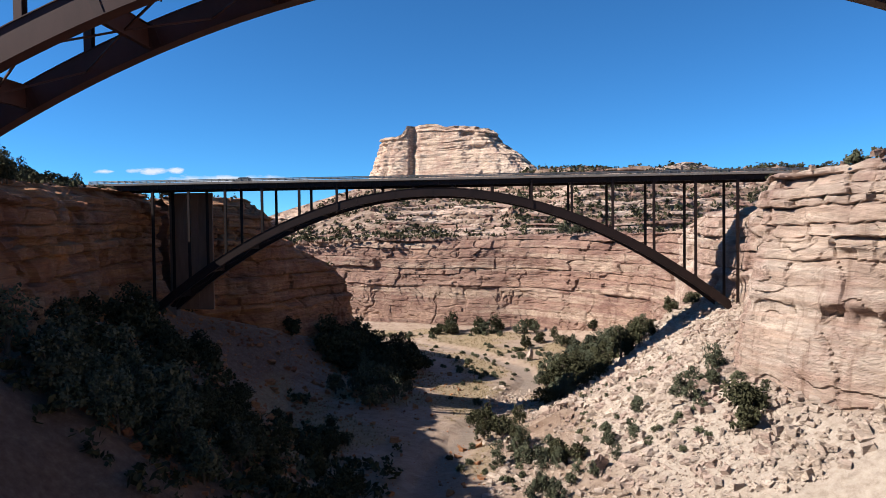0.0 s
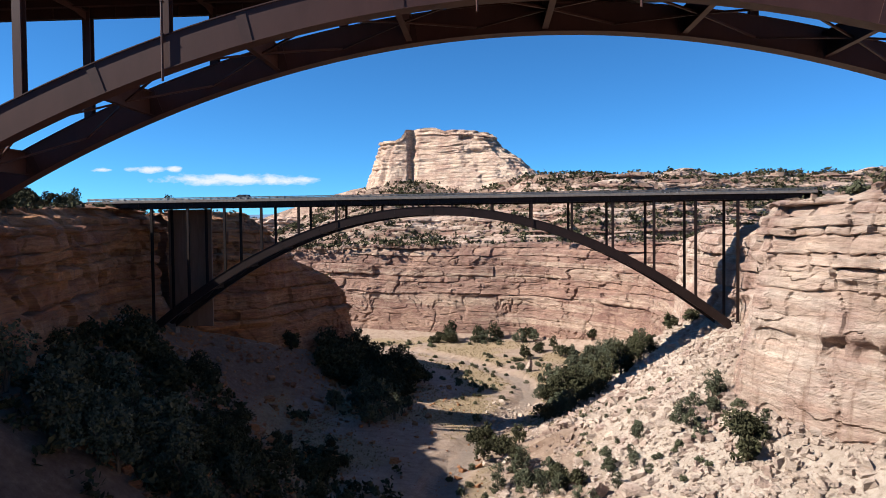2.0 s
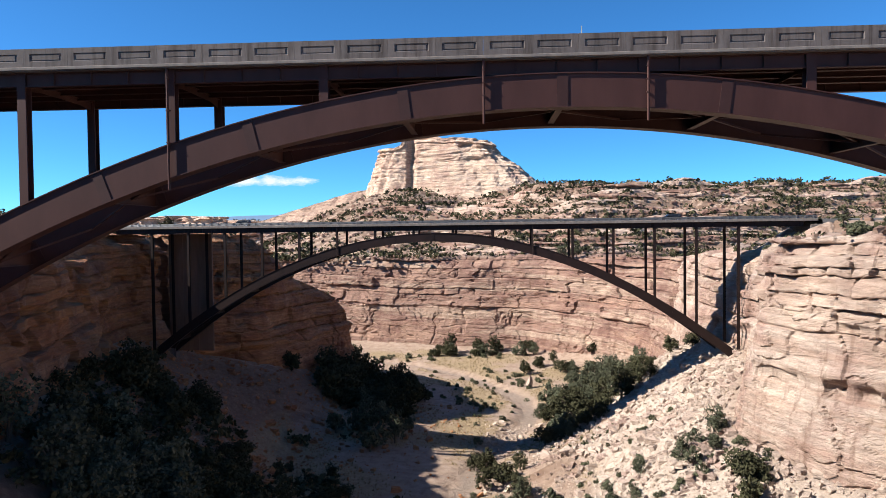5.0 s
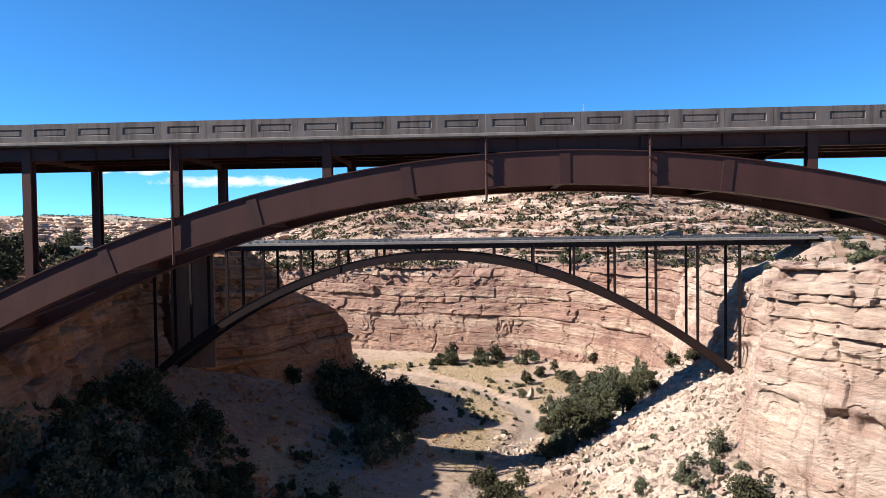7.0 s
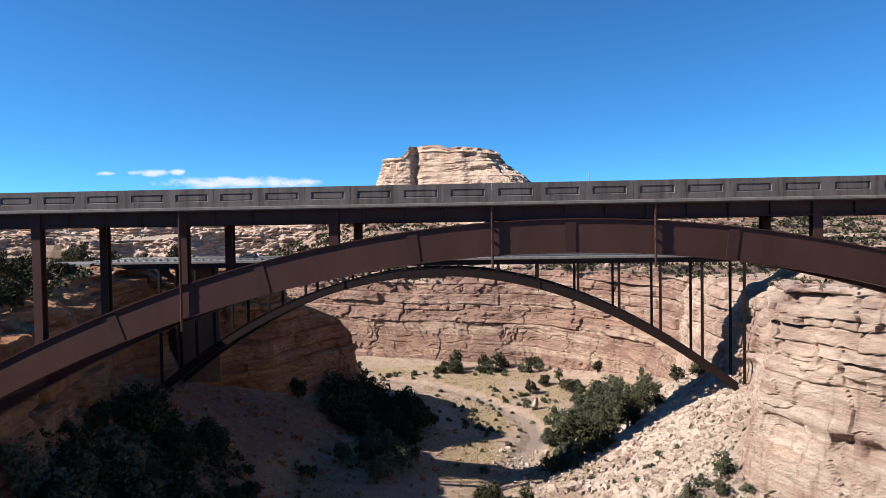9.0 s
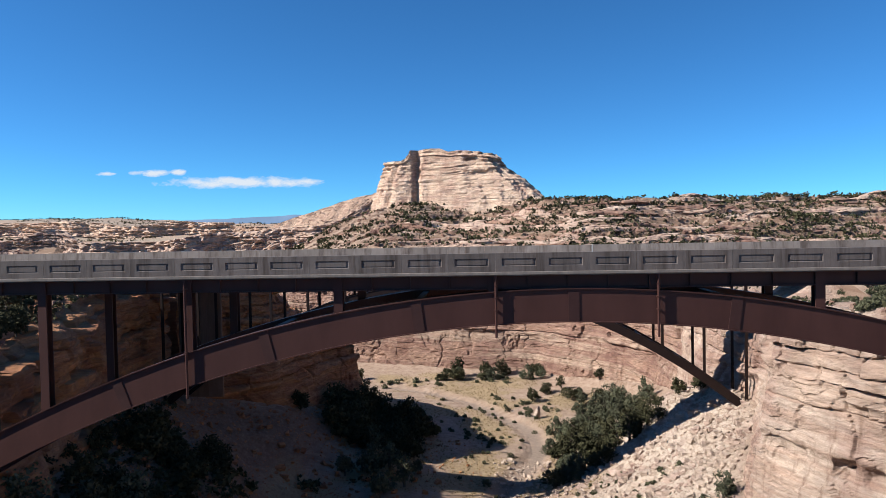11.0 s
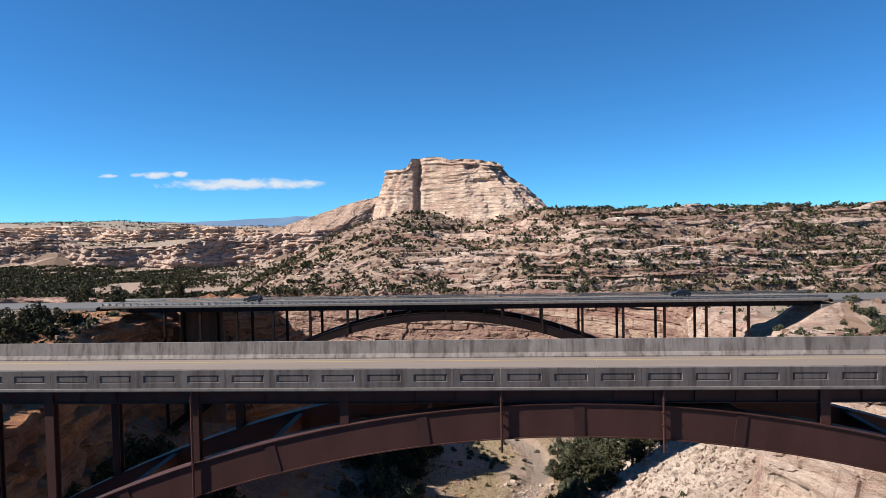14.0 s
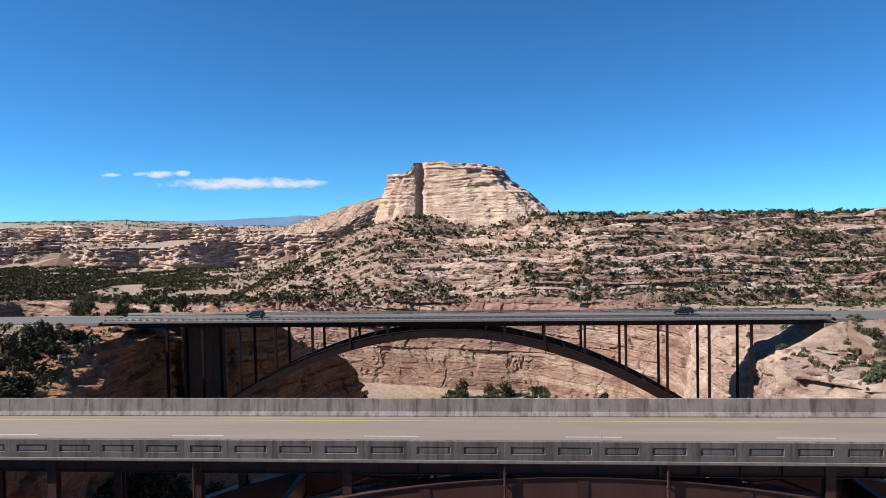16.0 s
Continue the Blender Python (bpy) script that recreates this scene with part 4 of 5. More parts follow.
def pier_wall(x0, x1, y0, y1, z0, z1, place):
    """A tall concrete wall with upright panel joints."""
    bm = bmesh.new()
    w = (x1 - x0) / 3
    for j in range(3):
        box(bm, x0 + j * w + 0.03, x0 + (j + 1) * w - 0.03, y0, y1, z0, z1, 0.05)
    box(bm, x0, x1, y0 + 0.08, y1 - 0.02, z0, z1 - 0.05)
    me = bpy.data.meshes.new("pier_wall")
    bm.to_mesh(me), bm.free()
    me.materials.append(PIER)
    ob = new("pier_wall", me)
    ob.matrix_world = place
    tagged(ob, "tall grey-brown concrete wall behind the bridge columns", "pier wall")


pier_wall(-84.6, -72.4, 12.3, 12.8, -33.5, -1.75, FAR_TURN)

# ---- plants and stones ----
rng = np.random.default_rng(11)


def leaf_cloud(centres, radii, per, size, rng):
    """Many small leaf faces round the given clumps; returns corners and faces."""
    n = len(centres) * per
    c = np.repeat(centres, per, 0)
    r = np.repeat(radii, per)[:, None]
    d = rng.normal(size=(n, 3))
    d /= np.linalg.norm(d, axis=1)[:, None]
    p = c + d * r * rng.uniform(0.45, 1.05, (n, 1))
    u = rng.normal(size=(n, 3))
    u /= np.linalg.norm(u, axis=1)[:, None]
    w = np.cross(u, d + 0.4 * rng.normal(size=(n, 3)))
    w /= np.linalg.norm(w, axis=1)[:, None] + 1e-6
    s = np.broadcast_to(size, (len(centres),)) if np.ndim(size) else np.full(len(centres), size)
    s = np.repeat(s, per)[:, None] * rng.uniform(0.6, 1.3, (n, 1))
    V = np.stack([p - u * s, p + w * s * 0.6, p + u * s, p - w * s * 0.6], 1).reshape(-1, 3)
    return V, np.arange(4 * n).reshape(-1, 4)


def quads(name, V, F, mat):
    me = bpy.data.meshes.new(name)
    me.vertices.add(len(V))
    me.vertices.foreach_set("co", np.asarray(V, np.float32).ravel())
    k = F.shape[1]
    me.loops.add(F.size)
    me.loops.foreach_set("vertex_index", F.astype(np.int32).ravel())
    me.polygons.add(len(F))
    me.polygons.foreach_set("loop_start", np.arange(0, F.size, k, dtype=np.int32))
    me.polygons.foreach_set("use_smooth", np.zeros(len(F), bool))
    me.materials.append(mat)
    me.update(calc_edges=True)
    return me


def limb(bm, a, b, r0, r1, sides=6):
    a, b = Vector(a), Vector(b)
    d = b - a
    m = Matrix.Translation((a + b) / 2) @ d.to_track_quat("Z", "Y").to_matrix().to_4x4()
    bmesh.ops.create_cone(bm, cap_ends=True, segments=sides, radius1=r0, radius2=r1, depth=d.length, matrix=m)


def tree_kind(name, seed, high, wide, mat, leaf, label, category, clumps=26, per=44, base=0.25):
    """One tree or bush: tapered trunk with limbs, crown of small leaves in clumps."""
    g = np.random.default_rng(seed)
    top = new(name)
    bm = bmesh.new()
    lean = Vector((g.uniform(-0.2, 0.2), g.uniform(-0.2, 0.2), 1)) * high * 0.55
    limb(bm, (0, 0, -0.4), lean * 0.5, 0.05 * high, 0.035 * high, 8)
    limb(bm, lean * 0.5, lean, 0.035 * high, 0.02 * high)
    a = g.uniform(0, 2 * np.pi, clumps)
    h = g.uniform(base, 1.0, clumps)
    # wide in the lower middle, uneven at the rim
    spread = wide * np.sqrt(np.clip(1 - ((h - 0.42) / 0.62) ** 2, 0.03, 1)) * g.uniform(0.25, 0.95, clumps)
    C = np.stack([np.cos(a) * spread + lean.x * h, np.sin(a) * spread + lean.y * h, h * high * g.uniform(0.85, 1.08, clumps)], 1)
    R = wide * g.uniform(0.2, 0.42, clumps)
    for k in range(0, clumps, 3):
        st = lean * min(0.95, max(0.15, C[k][2] / high * 0.7))
        limb(bm, st, C[k] * 0.95, 0.018 * high, 0.006 * high, 5)
    part("trunk", bm, BARK, top, "grey shaggy trunk")
    V, F = leaf_cloud(C, R, per, leaf, g)
    V[:, 2] = np.maximum(V[:, 2], 0.02)
    ob = new("crown", quads("crown", V, F, mat))
    ob.parent = top
    return tagged(top, label, category)


JUNIPERS = [tree_kind("juniper_tree", 20 + k, h, w, LEAF, 0.2, "dark green juniper on stony ground", "tree", c, 32) for k, (h, w, c) in enumerate(((3.4, 1.7, 30), (2.6, 1.6, 26), (4.2, 2.0, 34), (2.0, 1.5, 24), (3.0, 2.2, 34)))]
PINYONS = [tree_kind("pinyon_pine", 60 + k, h, w, PINE, 0.18, "grey-green pinyon pine among pale rubble", "tree", 30, 34) for k, (h, w) in enumerate(((3.6, 1.6), (2.8, 1.4), (4.4, 1.9)))]
BUSHES = [tree_kind("desert_bush", 40 + k, h, w, SAGE, 0.13, "grey-green desert bush on dry soil", "bush", 18, 40, 0.1) for k, (h, w) in enumerate(((1.1, 0.9), (0.8, 0.8), (1.4, 1.1)))]
for ob in JUNIPERS + BUSHES + PINYONS:
    ob["group"] = "junipers" if ob in JUNIPERS else "desert bushes" if ob in BUSHES else "pinyon pines"
used = set()


def plant(kinds, x, y, size):
    j = int(rng.integers(len(kinds)))
    z = float(surface(np.array([x]), np.array([y]))[0])
    m = Matrix.Translation((x, y, z - 0.1)) @ Matrix.Rotation(rng.uniform(0, 6.28), 4, "Z")
    src = kinds[j]
    if src.name not in used:
        used.add(src.name)
        ob = src
        ob.matrix_world = m
    else:
        ob = copy_thing(src, m)
    s = size * rng.uniform(0.75, 1.25)
    ob.scale = (s, s, s * rng.uniform(0.85, 1.1))


# thickets and single plants: middle, spread, how many, size
GROVES = [(PINYONS, -50, 88, 8, 7, 20, 1.4), (JUNIPERS, -44, 92, 7, 6, 8, 1.2), (JUNIPERS, -26, 240, 8, 8, 18, 2.3), (BUSHES, -2, 236, 14, 24, 40, 1.0), (BUSHES, 16, 280, 14, 16, 24, 1.2), (JUNIPERS, -38, 230, 14, 12, 40, 2.4), (JUNIPERS, -27, 214, 8, 7, 10, 1.7), (JUNIPERS, 2, 172, 4, 5, 5, 1.5), (JUNIPERS, -46, 126, 17, 20, 32, 1.2), (JUNIPERS, -58, 110, 12, 14, 24, 1.3), (JUNIPERS, -42, 108, 16, 12, 26, 1.15), (JUNIPERS, -30, 112, 8, 12, 5, 1.0),
          (JUNIPERS, -66, 142, 8, 10, 18, 1.8), (JUNIPERS, -36, 150, 12, 14, 8, 1.0), (JUNIPERS, 34, 204, 12, 18, 36, 1.6), (JUNIPERS, 46, 196, 7, 10, 9, 1.3), (JUNIPERS, 8, 156, 4, 8, 5, 1.3),
          (JUNIPERS, 16, 130, 6, 9, 4, 1.0), (JUNIPERS, 44, 111, 2, 4, 3, 1.5), (JUNIPERS, -10, 334, 44, 6, 14, 1.7), (JUNIPERS, 30, 300, 14, 12, 10, 1.5),
          (JUNIPERS, -76, 100, 5, 14, 18, 1.2), (JUNIPERS, -96, 138, 8, 14, 16, 1.2), (JUNIPERS, -122, 206, 18, 16, 18, 1.4), (JUNIPERS, 80, 130, 10, 14, 8, 1.0), (JUNIPERS, 92, 196, 12, 14, 8, 1.1),
          (PINYONS, 40, 236, 10, 22, 36, 1.5), (PINYONS, 24, 196, 6, 10, 10, 1.3), (PINYONS, 30, 228, 8, 16, 16, 1.5), (PINYONS, 48, 258, 7, 22, 20, 1.8), (PINYONS, 10, 146, 5, 9, 8, 1.1), (PINYONS, -30, 196, 10, 10, 14, 1.6), (PINYONS, -46, 98, 10, 9, 16, 1.6), (PINYONS, -56, 90, 6, 7, 12, 1.6),
          (PINYONS, 14, 120, 7, 9, 14, 0.9), (PINYONS, 27, 122, 6, 8, 9, 0.8), (PINYONS, 40, 124, 5, 7, 9, 0.9), (PINYONS, 12, 330, 28, 6, 12, 1.5),
          (BUSHES, -10, 260, 30, 40, 26, 1.2), (BUSHES, 30, 160, 12, 24, 30, 0.9), (BUSHES, 6, 140, 9, 18, 18, 1.2), (BUSHES, 68, 124, 7, 16, 34, 1.2), (BUSHES, -95, 146, 8, 22, 26, 1.2), (BUSHES, 84, 148, 9, 9, 26, 1.3), (BUSHES, 36, 118, 8, 8, 18, 0.9), (BUSHES, -8, 328, 40, 8, 30, 1.5), (BUSHES, 76, 160, 9, 6, 20, 1.0)]
for kinds, cx, cy, rx, ry, count, size in GROVES:
    for _ in range(count):
        plant(kinds, cx + rx * rng.normal() * 0.6, cy + ry * rng.normal() * 0.6, size)


def scatter(n, x0, x1, y0, y1, keep):
    x, y = rng.uniform(x0, x1, n), rng.uniform(y0, y1, n)
    view = (x > -0.80 * y - 12) & (x < 0.66 * y + 12)
    x, y = x[view], y[view]
    ok = keep(x, y)
    return x[ok], y[ok]


def shrub_cover():
    """Far junipers and scrub, beyond counting."""
    xs, ys, rs = [], [], []
    dens = lambda x, y: hashed(np.round(x * 10), np.round(y * 10)) < np.clip(0.5 + 0.5 * vnoise(x / 28, y / 28, 4.0) + 0.25 * smooth(440, 390, y), 0, 1)
    x, y = scatter(16000, -230, 440, 362, 640, lambda x, y: dens(x, y) & (wall_near(x, y)[0] < -6))
    xs.append(x), ys.append(y), rs.append(0.7 + 1.9 * rng.random(len(x)) ** 1.6)
    x, y = scatter(40000, -900, -60, 380, 1150, lambda x, y: (x + 0.12 * (y - 400) < -95) & (wall_near(x, y)[0] < -6) & (vnoise(x / 35, y / 60, 2.0) + 0.5 * vnoise(x / 12, y / 20, 5.0) > -0.45) & (hashed(np.round(x * 7), np.round(y * 7)) < 0.16 + 0.7 * smooth(-0.36, -0.5, x / y)))
    xs.append(x), ys.append(y), rs.append(rng.uniform(1.6, 3.2, len(x)))
    x, y = scatter(14000, -2300, 100, 1150, 2600, lambda x, y: vnoise(x / 70, y / 110, 7.0) > -0.1)
    xs.append(x), ys.append(y), rs.append(rng.uniform(1.6, 3.4, len(x)))
    x, y = scatter(9000, 0, 440, 362, 462, lambda x, y: (x > 20) & dens(x, y) & (wall_near(x, y)[0] < -6))
    xs.append(x), ys.append(y), rs.append(0.6 + 1.5 * rng.random(len(x)) ** 1.6)
    x, y = scatter(700, -150, 440, 440, 520, lambda x, y: x > -60)
    xs.append(x), ys.append(y), rs.append(rng.uniform(1.4, 2.6, len(x)))
    x, y = scatter(2300, -82, -16, 78, 190, lambda x, y: (wall_near(x, y)[0] > 1) & (vnoise(x / 12, y / 12, 3.0) > -0.3 + 0.5 * smooth(135, 165, y)))
    xs.append(x), ys.append(y), rs.append(rng.uniform(0.4, 1.6, len(x)))
    x, y = scatter(900, -135, -66, 84, 166, lambda x, y: wall_near(x, y)[0] < -5)
    xs.append(x), ys.append(y), rs.append(rng.uniform(0.35, 1.1, len(x)))
    x, y = scatter(1800, -230, 260, 85, 330, lambda x, y: wall_near(x, y)[0] < -5)
    ok = np.ones(len(x), bool)
    for y0, lean, z0, grade in ROADS:
        ok &= np.abs(y - (y0 + lean * x)) > 8
    x, y = x[ok], y[ok]
    xs.append(x), ys.append(y), rs.append(rng.uniform(0.4, 1.3, len(x)))
    x, y, r = np.concatenate(xs), np.concatenate(ys), np.concatenate(rs)
    z = surface(x, y)
    C = np.stack([x, y, z + r * 0.55], 1)
    C = np.concatenate([C + np.stack([rng.normal(size=len(r)) * r * 0.5, rng.normal(size=len(r)) * r * 0.5, rng.uniform(-0.2, 0.5, len(r)) * r], 1) for _ in range(3)])
    r3 = np.tile(r, 3)
    V, F = leaf_cloud(C, r3 * 0.62, 4, r3 * 0.48, rng)
    tagged(new("scrub", quads("scrub", V, F, LEAF)), "dark green juniper scrub over the ledges", "scrub", kind="stuff")


shrub_cover()


def stone_shapes(count, levels, seed):
    """Angular stones of unit size, cut by a few planes."""
    out = []
    for k in range(count):
        g = np.random.default_rng(seed + k)
        bm = bmesh.new()
        bmesh.ops.create_icosphere(bm, subdivisions=levels, radius=1)
        co = np.array([v.co[:] for v in bm.verts])
        for _ in range(14):
            d = g.normal(size=3)
            d /= np.linalg.norm(d)
            h = co @ d
            cut = g.uniform(0.38, 0.75)
            co = co - np.maximum(h - cut, 0)[:, None] * d
        co *= g.uniform(0.7, 1.2, 3) * (1, 1, 0.8)
        F = np.array([[v.index for v in f.verts] for f in bm.faces])
        bm.free()
        out.append((co, F))
    return out




def block_shapes(count, seed):
    """Small broken blocks: skewed boxes with a corner knocked off."""
    out = []
    for k in range(count):
        g = np.random.default_rng(seed + k)
        co = np.array([(x, y, z) for x in (-1, 1) for y in (-1, 1) for z in (-1, 1)], float)
        co = co * g.uniform(0.45, 1.0, 3) * (1, 1, 0.75) + g.uniform(-0.28, 0.28, (8, 3))
        F = np.array([(0, 1, 3), (0, 3, 2), (4, 6, 7), (4, 7, 5), (0, 4, 5), (0, 5, 1), (2, 3, 7), (2, 7, 6), (0, 2, 6), (0, 6, 4), (1, 5, 7), (1, 7, 3)])
        a, q = g.uniform(0, 6.28), g.uniform(-0.5, 0.5)
        R = np.array(Euler((q, g.uniform(-0.5, 0.5), a)).to_matrix())
        out.append((co @ R.T, F))
    return out


SMALL = block_shapes(14, 70)


def rubble(name, x, y, r, mat, label):
    z = surface(x, y)
    V, F, at = [], [], 0
    pick = rng.integers(len(SMALL), size=len(x))
    turn = rng.uniform(0, 6.28, len(x))
    for k, (co, f) in enumerate(SMALL):
        j = np.flatnonzero(pick == k)
        c, s = np.cos(turn[j])[:, None], np.sin(turn[j])[:, None]
        q = r[j][:, None]
        p = np.stack([(co[:, 0] * c - co[:, 1] * s) * q + x[j][:, None], (co[:, 0] * s + co[:, 1] * c) * q + y[j][:, None], co[:, 2] * q + (z[j] + 0.25 * r[j])[:, None]], -1)
        V.append(p.reshape(-1, 3))
        F.append((f[None] + (at + np.arange(len(j)) * len(co))[:, None, None]).reshape(-1, 3))
        at += len(j) * len(co)
    tagged(new(name, quads(name, np.concatenate(V), np.concatenate(F), mat)), label, "rubble", kind="stuff")


def talus_stones():
    def on_talus(x, y):
        d = wall_near(x, y)[0]
        return (d > 0.5) & (hashed(np.round(x * 9), np.round(y * 9)) < np.clip(1.1 - d / 60, 0.06, 1))
    x, y = scatter(12000, -90, 2, 85, 230, on_talus)
    x2, y2 = scatter(36000, 2, 66, 92, 215, on_talus)
    x, y = np.r_[x[:5000], x2[:15000]], np.r_[y[:5000], y2[:15000]]
    r = 0.07 + 0.9 * rng.random(len(x)) ** 11 + 0.12 * rng.random(len(x))
    # stones on the shaded side get the stone colour toned for shade
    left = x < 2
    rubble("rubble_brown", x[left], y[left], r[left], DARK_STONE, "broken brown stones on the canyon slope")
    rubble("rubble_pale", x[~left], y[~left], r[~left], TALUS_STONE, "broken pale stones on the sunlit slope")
    x, y = scatter(14000, -200, 430, 362, 620, lambda x, y: wall_near(x, y)[0] < -5)
    rubble("rubble_ledges", x, y, 0.25 + 1.3 * rng.random(len(x)) ** 3, SANDSTONE, "fallen blocks over the ledgy slope")


talus_stones()
x, y = scatter(2600, -135, 110, 84, 166, lambda x, y: wall_near(x, y)[0] < -5)
ok = np.abs(y - (172.25 - 0.0446 * x)) > 8
rubble("rubble_rims", x[ok], y[ok], 0.15 + 0.9 * rng.random(ok.sum()) ** 3, SANDSTONE, "loose blocks along the canyon rims")
BLOCKS = []
for k, (co, F) in enumerate(stone_shapes(7, 3, 90)):
    co = co + 0.11 * np.stack([vnoise(co[:, 0] * 3 + k, co[:, 1] * 3, co[:, 2] * 3 + j) for j in range(3)], 1)
    BLOCKS.append((quads("boulder", co, F, TALUS_STONE), quads("boulder", co, F, DARK_STONE)))


def boulder(x, y, r, stretch=(1, 1, 1), label="angular sandstone boulder lying on the talus"):
    z = float(land(np.array([x]), np.array([y]))[0])
    # boulders below x 0 use the stone colour toned for shade
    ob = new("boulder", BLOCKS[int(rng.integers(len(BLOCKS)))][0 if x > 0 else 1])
    ob.matrix_world = Matrix.Translation((x, y, z + 0.3 * r * stretch[2])) @ Matrix.Rotation(rng.uniform(0, 6.28), 4, "Z") @ Matrix.Rotation(rng.uniform(-0.3, 0.3), 4, "X") @ Matrix.Diagonal((r * stretch[0], r * stretch[1], r * stretch[2], 1))
    tagged(ob, label, "boulder", "fallen boulders")


boulder(20, 264, 2.2, (0.8, 0.8, 1.8), "upright tan rock standing on the grassy flat")
boulder(21.5, 117, 2.8, (0.8, 1.0, 1.5), "tall split sandstone boulder among pines"), boulder(26.5, 113, 2.6, (1.2, 0.9, 1.1))
boulder(17.5, 168, 2.6, (1.1, 0.9, 1.1)), boulder(21, 160, 2.4, (1.3, 1, 0.9)), boulder(18.5, 154, 1.6)
for cx, cy, sx, sy, count, lo, hi in ((30, 126, 9, 12, 34, 0.5, 1.6), (38, 150, 8, 14, 16, 0.4, 1.0), (-45, 140, 14, 20, 40, 0.5, 1.5), (-30, 175, 12, 16, 20, 0.4, 1.2), (-5, 130, 8, 15, 12, 0.4, 0.9), (24, 112, 7, 6, 16, 0.7, 1.9)):
    for _ in range(count):
        boulder(cx + sx * rng.normal(), cy + sy * rng.normal(), rng.uniform(lo, hi) * rng.uniform(0.6, 1), tuple(rng.uniform(0.7, 1.3, 3)))


def grass_tufts():
    x, y = scatter(9000, -45, 45, 120, 345, lambda x, y: (wall_near(x, y)[0] > 8) & (wash_far(x, y) > 5) & (fbm(x / 16, y / 16, 2.0) > -0.1))
    z = land(x, y)
    ok = z < -61
    x, y, z = x[ok], y[ok], z[ok]
    n = len(x)
    V = []
    for _ in range(5):
        a = rng.uniform(0, 6.28, n)
        h = rng.uniform(0.25, 0.6, n)
        o = np.stack([np.cos(a), np.sin(a), 0 * a], 1)
        p = np.stack([x, y, z - 0.03], 1) + o * 0.12
        side = np.stack([-o[:, 1], o[:, 0], 0 * a], 1) * 0.09
        tip = p + o * (h * 0.5)[:, None] + np.stack([0 * a, 0 * a, h], 1)
        V.append(np.stack([p - side, p + side, tip], 1).reshape(-1, 3))
    V = np.concatenate(V)
    tagged(new("dry_grass", quads("dry_grass", V, np.arange(len(V)).reshape(-1, 3), STRAW)), "tufts of yellow dry grass on the canyon floor", "grass", kind="stuff")


grass_tufts()

# ---- sky's clouds ----


def cloud_material():
    m = bpy.data.materials.new("thin_cloud")
    m.use_nodes = True
    n, l = m.node_tree.nodes, m.node_tree.links
    n.clear()
    out, mixer, clear, glow = n.new("ShaderNodeOutputMaterial"), n.new("ShaderNodeMixShader"), n.new("ShaderNodeBsdfTransparent"), n.new("ShaderNodeEmission")
    # Emission takes the place of sunlight on the clouds.
    glow.inputs[0].default_value, glow.inputs[1].default_value = (0.84, 0.89, 0.96, 1), 0.46
    gen = n.new("ShaderNodeTexCoord").outputs["Generated"]
    pos = n.new("ShaderNodeNewGeometry").outputs["Position"]
    xyz = n.new("ShaderNodeSeparateXYZ")
    l.new(gen, xyz.inputs[0])

    def calc(kind, a, b=None):
        c = n.new("ShaderNodeMath")
        c.operation = kind
        for s, v in zip(c.inputs, (a, b)):
            if v is not None:
                l.new(v, s) if hasattr(v, "links") else setattr(s, "default_value", v)
        return c.outputs[0]

    u = calc("ABSOLUTE", calc("SUBTRACT", calc("MULTIPLY", xyz.outputs[0], 2.0), 1.0))
    v = calc("ABSOLUTE", calc("SUBTRACT", calc("MULTIPLY", xyz.outputs[2], 2.0), 0.8))
    far = calc("ADD", calc("POWER", u, 2.5), calc("POWER", v, 1.5))
    f = noise_tex(n, l, pos, 1.0, 7, 0.6, (0.009, 0.009, 0.022))
    a = calc("SUBTRACT", calc("ADD", calc("MULTIPLY", f, 2.0), -0.25), far)
    r = ramp(n, [(0.05, (0, 0, 0)), (0.75, (0.92, 0.92, 0.92))])
    l.new(a, r.inputs[0])
    l.new(r.outputs[0], mixer.inputs[0]), l.new(clear.outputs[0], mixer.inputs[1]), l.new(glow.outputs[0], mixer.inputs[2])
    l.new(mixer.outputs[0], out.inputs[0])
    return m


THIN = cloud_material()
for cx, cz, w, h in ((-1560, 317, 1330, 110), (-2160, 380, 330, 62), (-2480, 375, 200, 40), (-1990, 382, 130, 60), (-2280, 384, 150, 60)):
    xs, zs = np.linspace(cx - w / 2, cx + w / 2, 9), np.linspace(cz - h / 2, cz + h / 2, 4)
    X, Z = np.meshgrid(xs, zs)
    me = grid_mesh("backdrop_cloud", np.stack([X, 4400 + 30 * vnoise(X / 200, Z / 50), Z], -1), THIN)
    tagged(new("backdrop_cloud", me), "thin white cloud low over the horizon", "cloud", kind="structure")

# ---- cars on the far bridge ----
CAR_PAINT = plain_material("dark_car_paint", (0.012, 0.015, 0.02), (0.018, 0.022, 0.03), 2.0, 0.45, strength=0.0, spec=0.25)
GLASS_DARK = plain_material("tinted_glass", (0.01, 0.012, 0.014), (0.014, 0.016, 0.018), 2.0, 0.08, strength=0.0)
RUBBER = plain_material("tyre_rubber", (0.015, 0.015, 0.015), (0.025, 0.025, 0.025), 8.0, 0.85)
RIM_METAL = plain_material("alloy_rim", (0.4, 0.4, 0.41), (0.5, 0.5, 0.51), 4.0, 0.35, 0.9)
LAMP_RED = plain_material("red_tail_lens", (0.3, 0.01, 0.01), (0.4, 0.015, 0.015), 4.0, 0.3)
LAMP_CLEAR = plain_material("clear_lamp_lens", (0.6, 0.6, 0.6), (0.7, 0.7, 0.7), 4.0, 0.2)


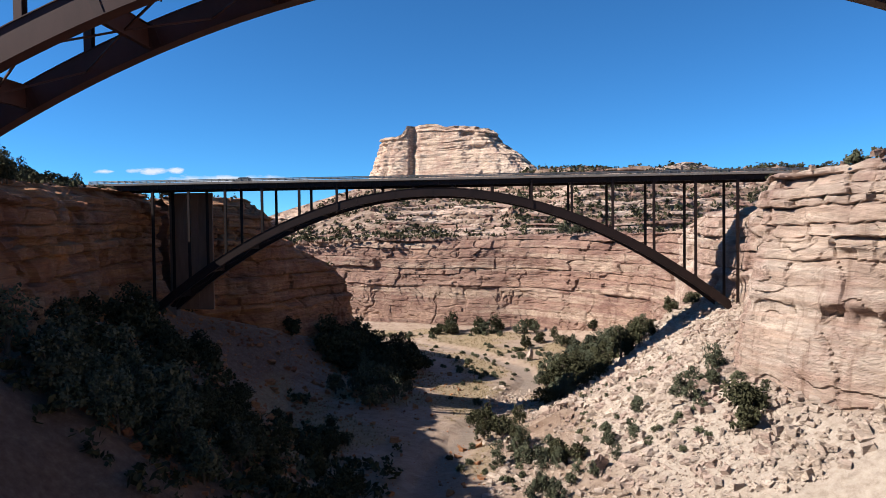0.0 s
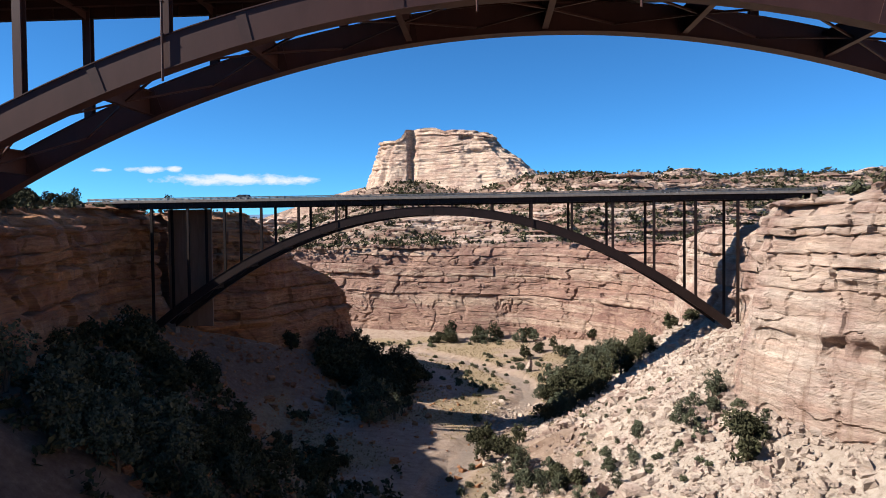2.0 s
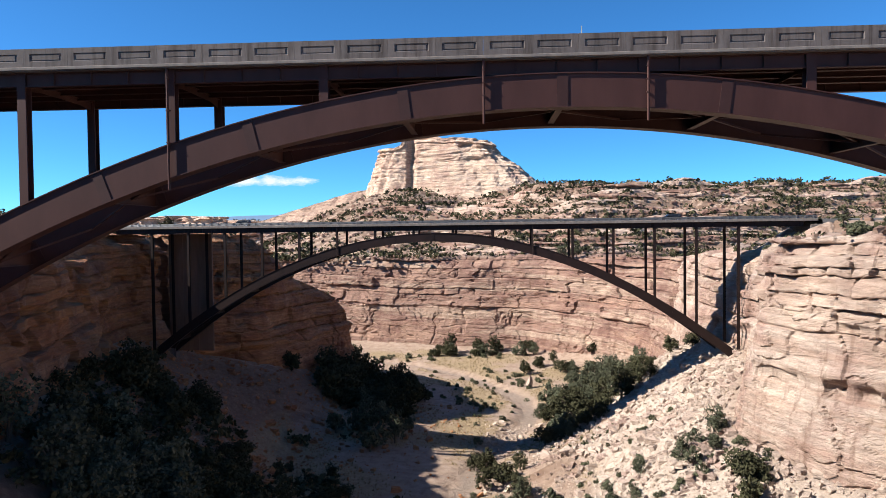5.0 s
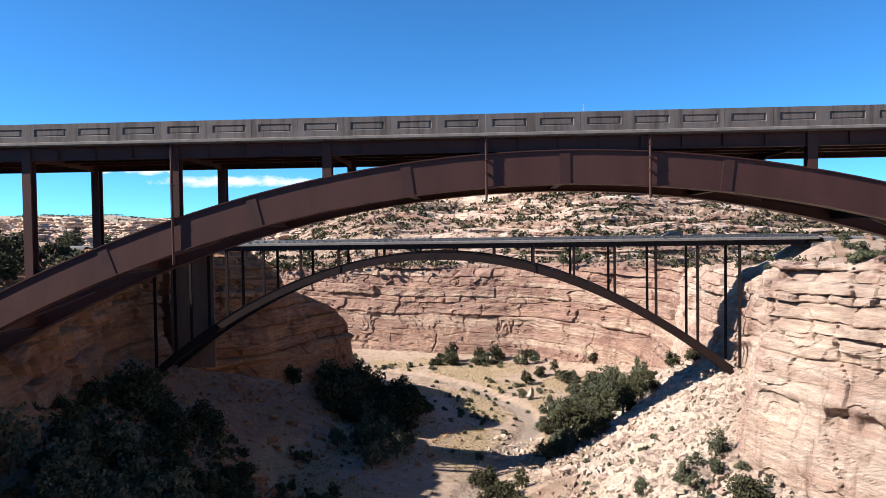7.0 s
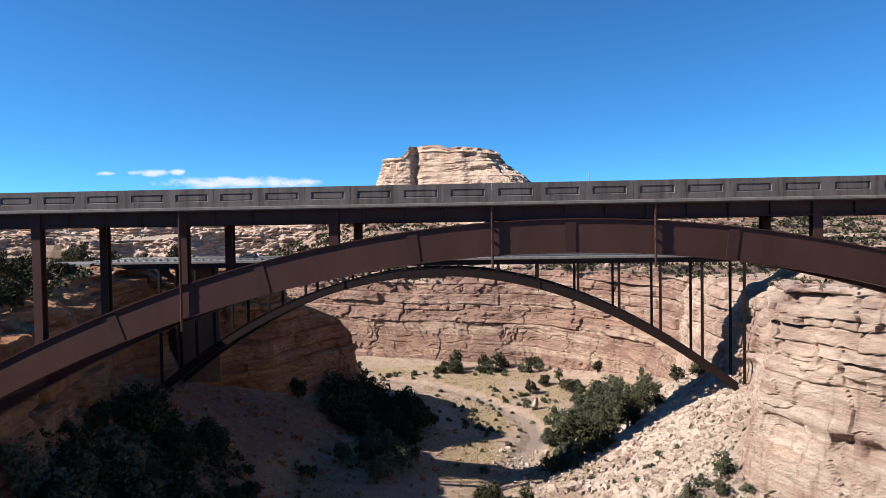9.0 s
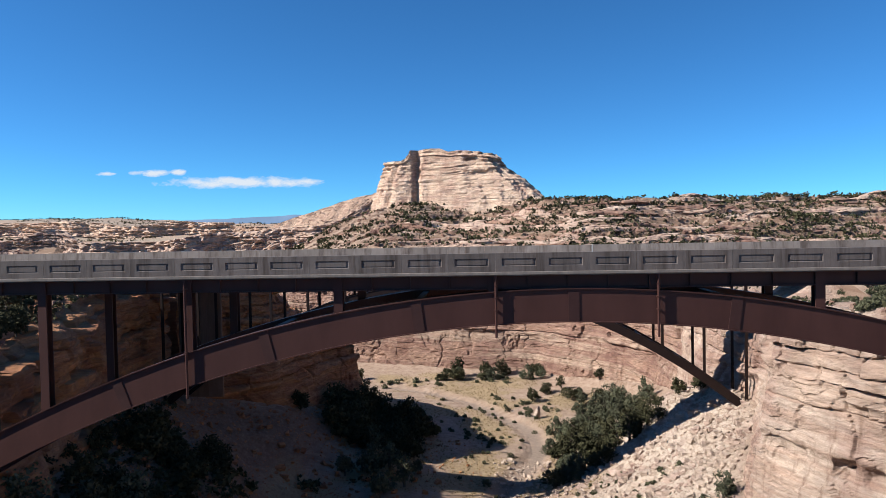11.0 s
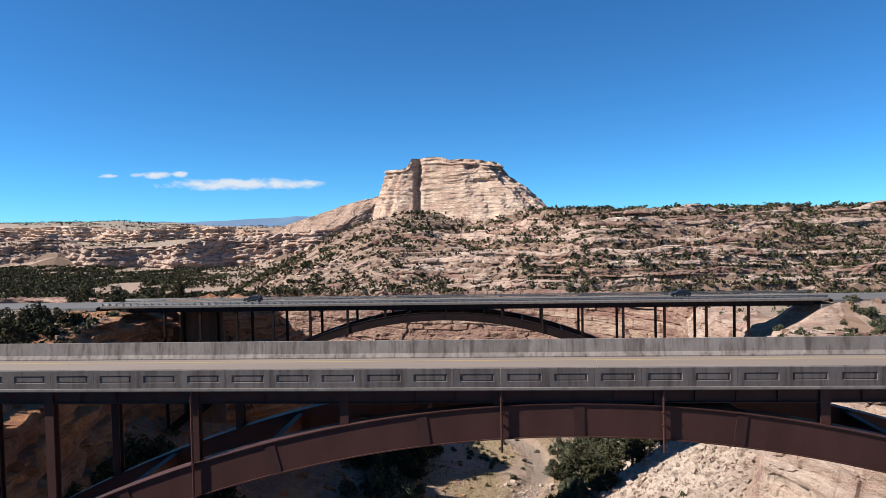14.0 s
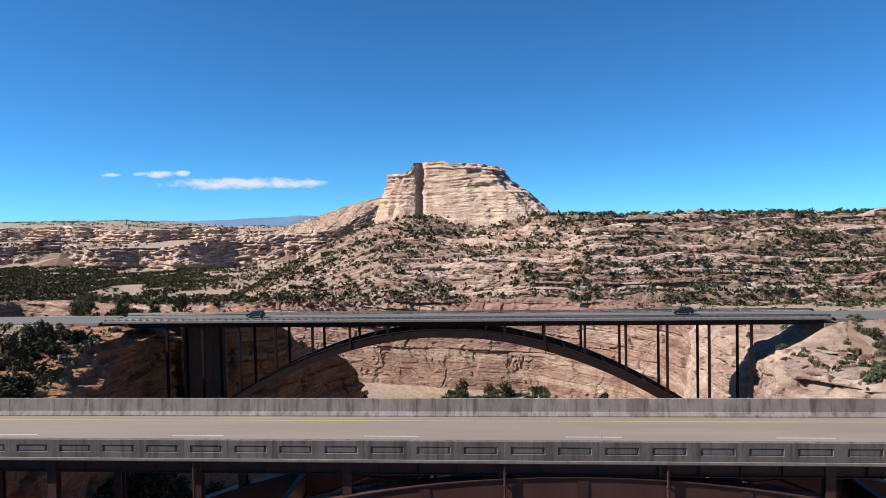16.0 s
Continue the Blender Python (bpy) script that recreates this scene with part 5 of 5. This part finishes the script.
def car(place, label):
    top = new("car")
    top.matrix_world = place
    tagged(top, label, "car", "cars on the far bridge")
    bm = bmesh.new()
    pts = [(-2.35, 0.35), (-2.4, 0.9), (-2.25, 1.15), (-2.1, 1.62), (-1.8, 1.74), (0.3, 1.74), (0.65, 1.66), (1.25, 1.12), (2.15, 0.98), (2.38, 0.75), (2.38, 0.35)]
    A = [bm.verts.new((x, -0.92 + (0.14 if z > 1.2 else 0.0), z)) for x, z in pts]
    B = [bm.verts.new((x, 0.92 - (0.14 if z > 1.2 else 0.0), z)) for x, z in pts]
    n = len(pts)
    for k in range(n):
        bm.faces.new((A[k], A[(k + 1) % n], B[(k + 1) % n], B[k]))
    bm.faces.new(A[::-1]), bm.faces.new(B)
    bmesh.ops.recalc_face_normals(bm, faces=bm.faces[:])
    bmesh.ops.bevel(bm, geom=bm.edges[:], offset=0.05, segments=2, affect="EDGES")
    part("body", bm, CAR_PAINT, top)
    for y in (-1, 1):
        for x0, x1 in ((-1.95, -1.0), (-0.92, -0.05), (0.03, 0.75)):
            bm = bmesh.new()
            c = [(x0, 1.16), (x1 + (0.28 if x1 > 0.5 else 0), 1.16), (x1 - (0.15 if x1 > 0.5 else 0), 1.6), (x0 + (0.05 if x0 < -1.5 else 0), 1.6)]
            V = [bm.verts.new((x, y * (0.93 - 0.14 * (z - 1.12) / 0.5), z)) for x, z in c]
            V2 = [bm.verts.new((v.co.x, v.co.y - y * 0.05, v.co.z)) for v in V]
            for k in range(4):
                bm.faces.new((V[k], V[(k + 1) % 4], V2[(k + 1) % 4], V2[k]))
            bm.faces.new(V), bm.faces.new(V2[::-1])
            bmesh.ops.recalc_face_normals(bm, faces=bm.faces[:])
            part("side_window", bm, GLASS_DARK, top, "dark tinted window")
    bm = bmesh.new()
    beam(bm, (0.72, 0, 1.63), (1.2, 0, 1.18), 1.4, 0.03)
    part("windscreen", bm, GLASS_DARK, top, "dark tinted windscreen")
    for x in (-1.45, 1.45):
        for y in (-0.85, 0.85):
            bm = bmesh.new()
            bmesh.ops.create_cone(bm, cap_ends=True, segments=20, radius1=0.37, radius2=0.37, depth=0.24, matrix=Matrix.Translation((x, y, 0.37)) @ Matrix.Rotation(math.pi / 2, 4, "X"))
            wheel = part("wheel", bm, RUBBER, top, "black rubber tyre")
            bm = bmesh.new()
            bmesh.ops.create_cone(bm, cap_ends=True, segments=14, radius1=0.23, radius2=0.23, depth=0.26, matrix=Matrix.Translation((x, y, 0.37)) @ Matrix.Rotation(math.pi / 2, 4, "X"))
            part("rim", bm, RIM_METAL, wheel, "alloy wheel rim")
    for y in (-0.7, 0.7):
        bm = bmesh.new()
        box(bm, 2.3, 2.41, y - 0.16, y + 0.16, 0.72, 0.86, 0.02)
        part("headlight", bm, LAMP_CLEAR, top, "clear headlight")
        bm = bmesh.new()
        box(bm, -2.44, -2.32, y - 0.12, y + 0.12, 0.9, 1.15, 0.02)
        part("tail_light", bm, LAMP_RED, top, "red tail light")


FLIP = Matrix.Rotation(math.pi, 4, "Z")
car(FAR_TURN @ Matrix.Translation((-61.9, 7.6, 0.006)) @ FLIP, "dark blue car driving over the far bridge")
car(FAR_TURN @ Matrix.Translation((47.5, 7.6, 0.006)) @ FLIP, "dark grey car driving over the far bridge")
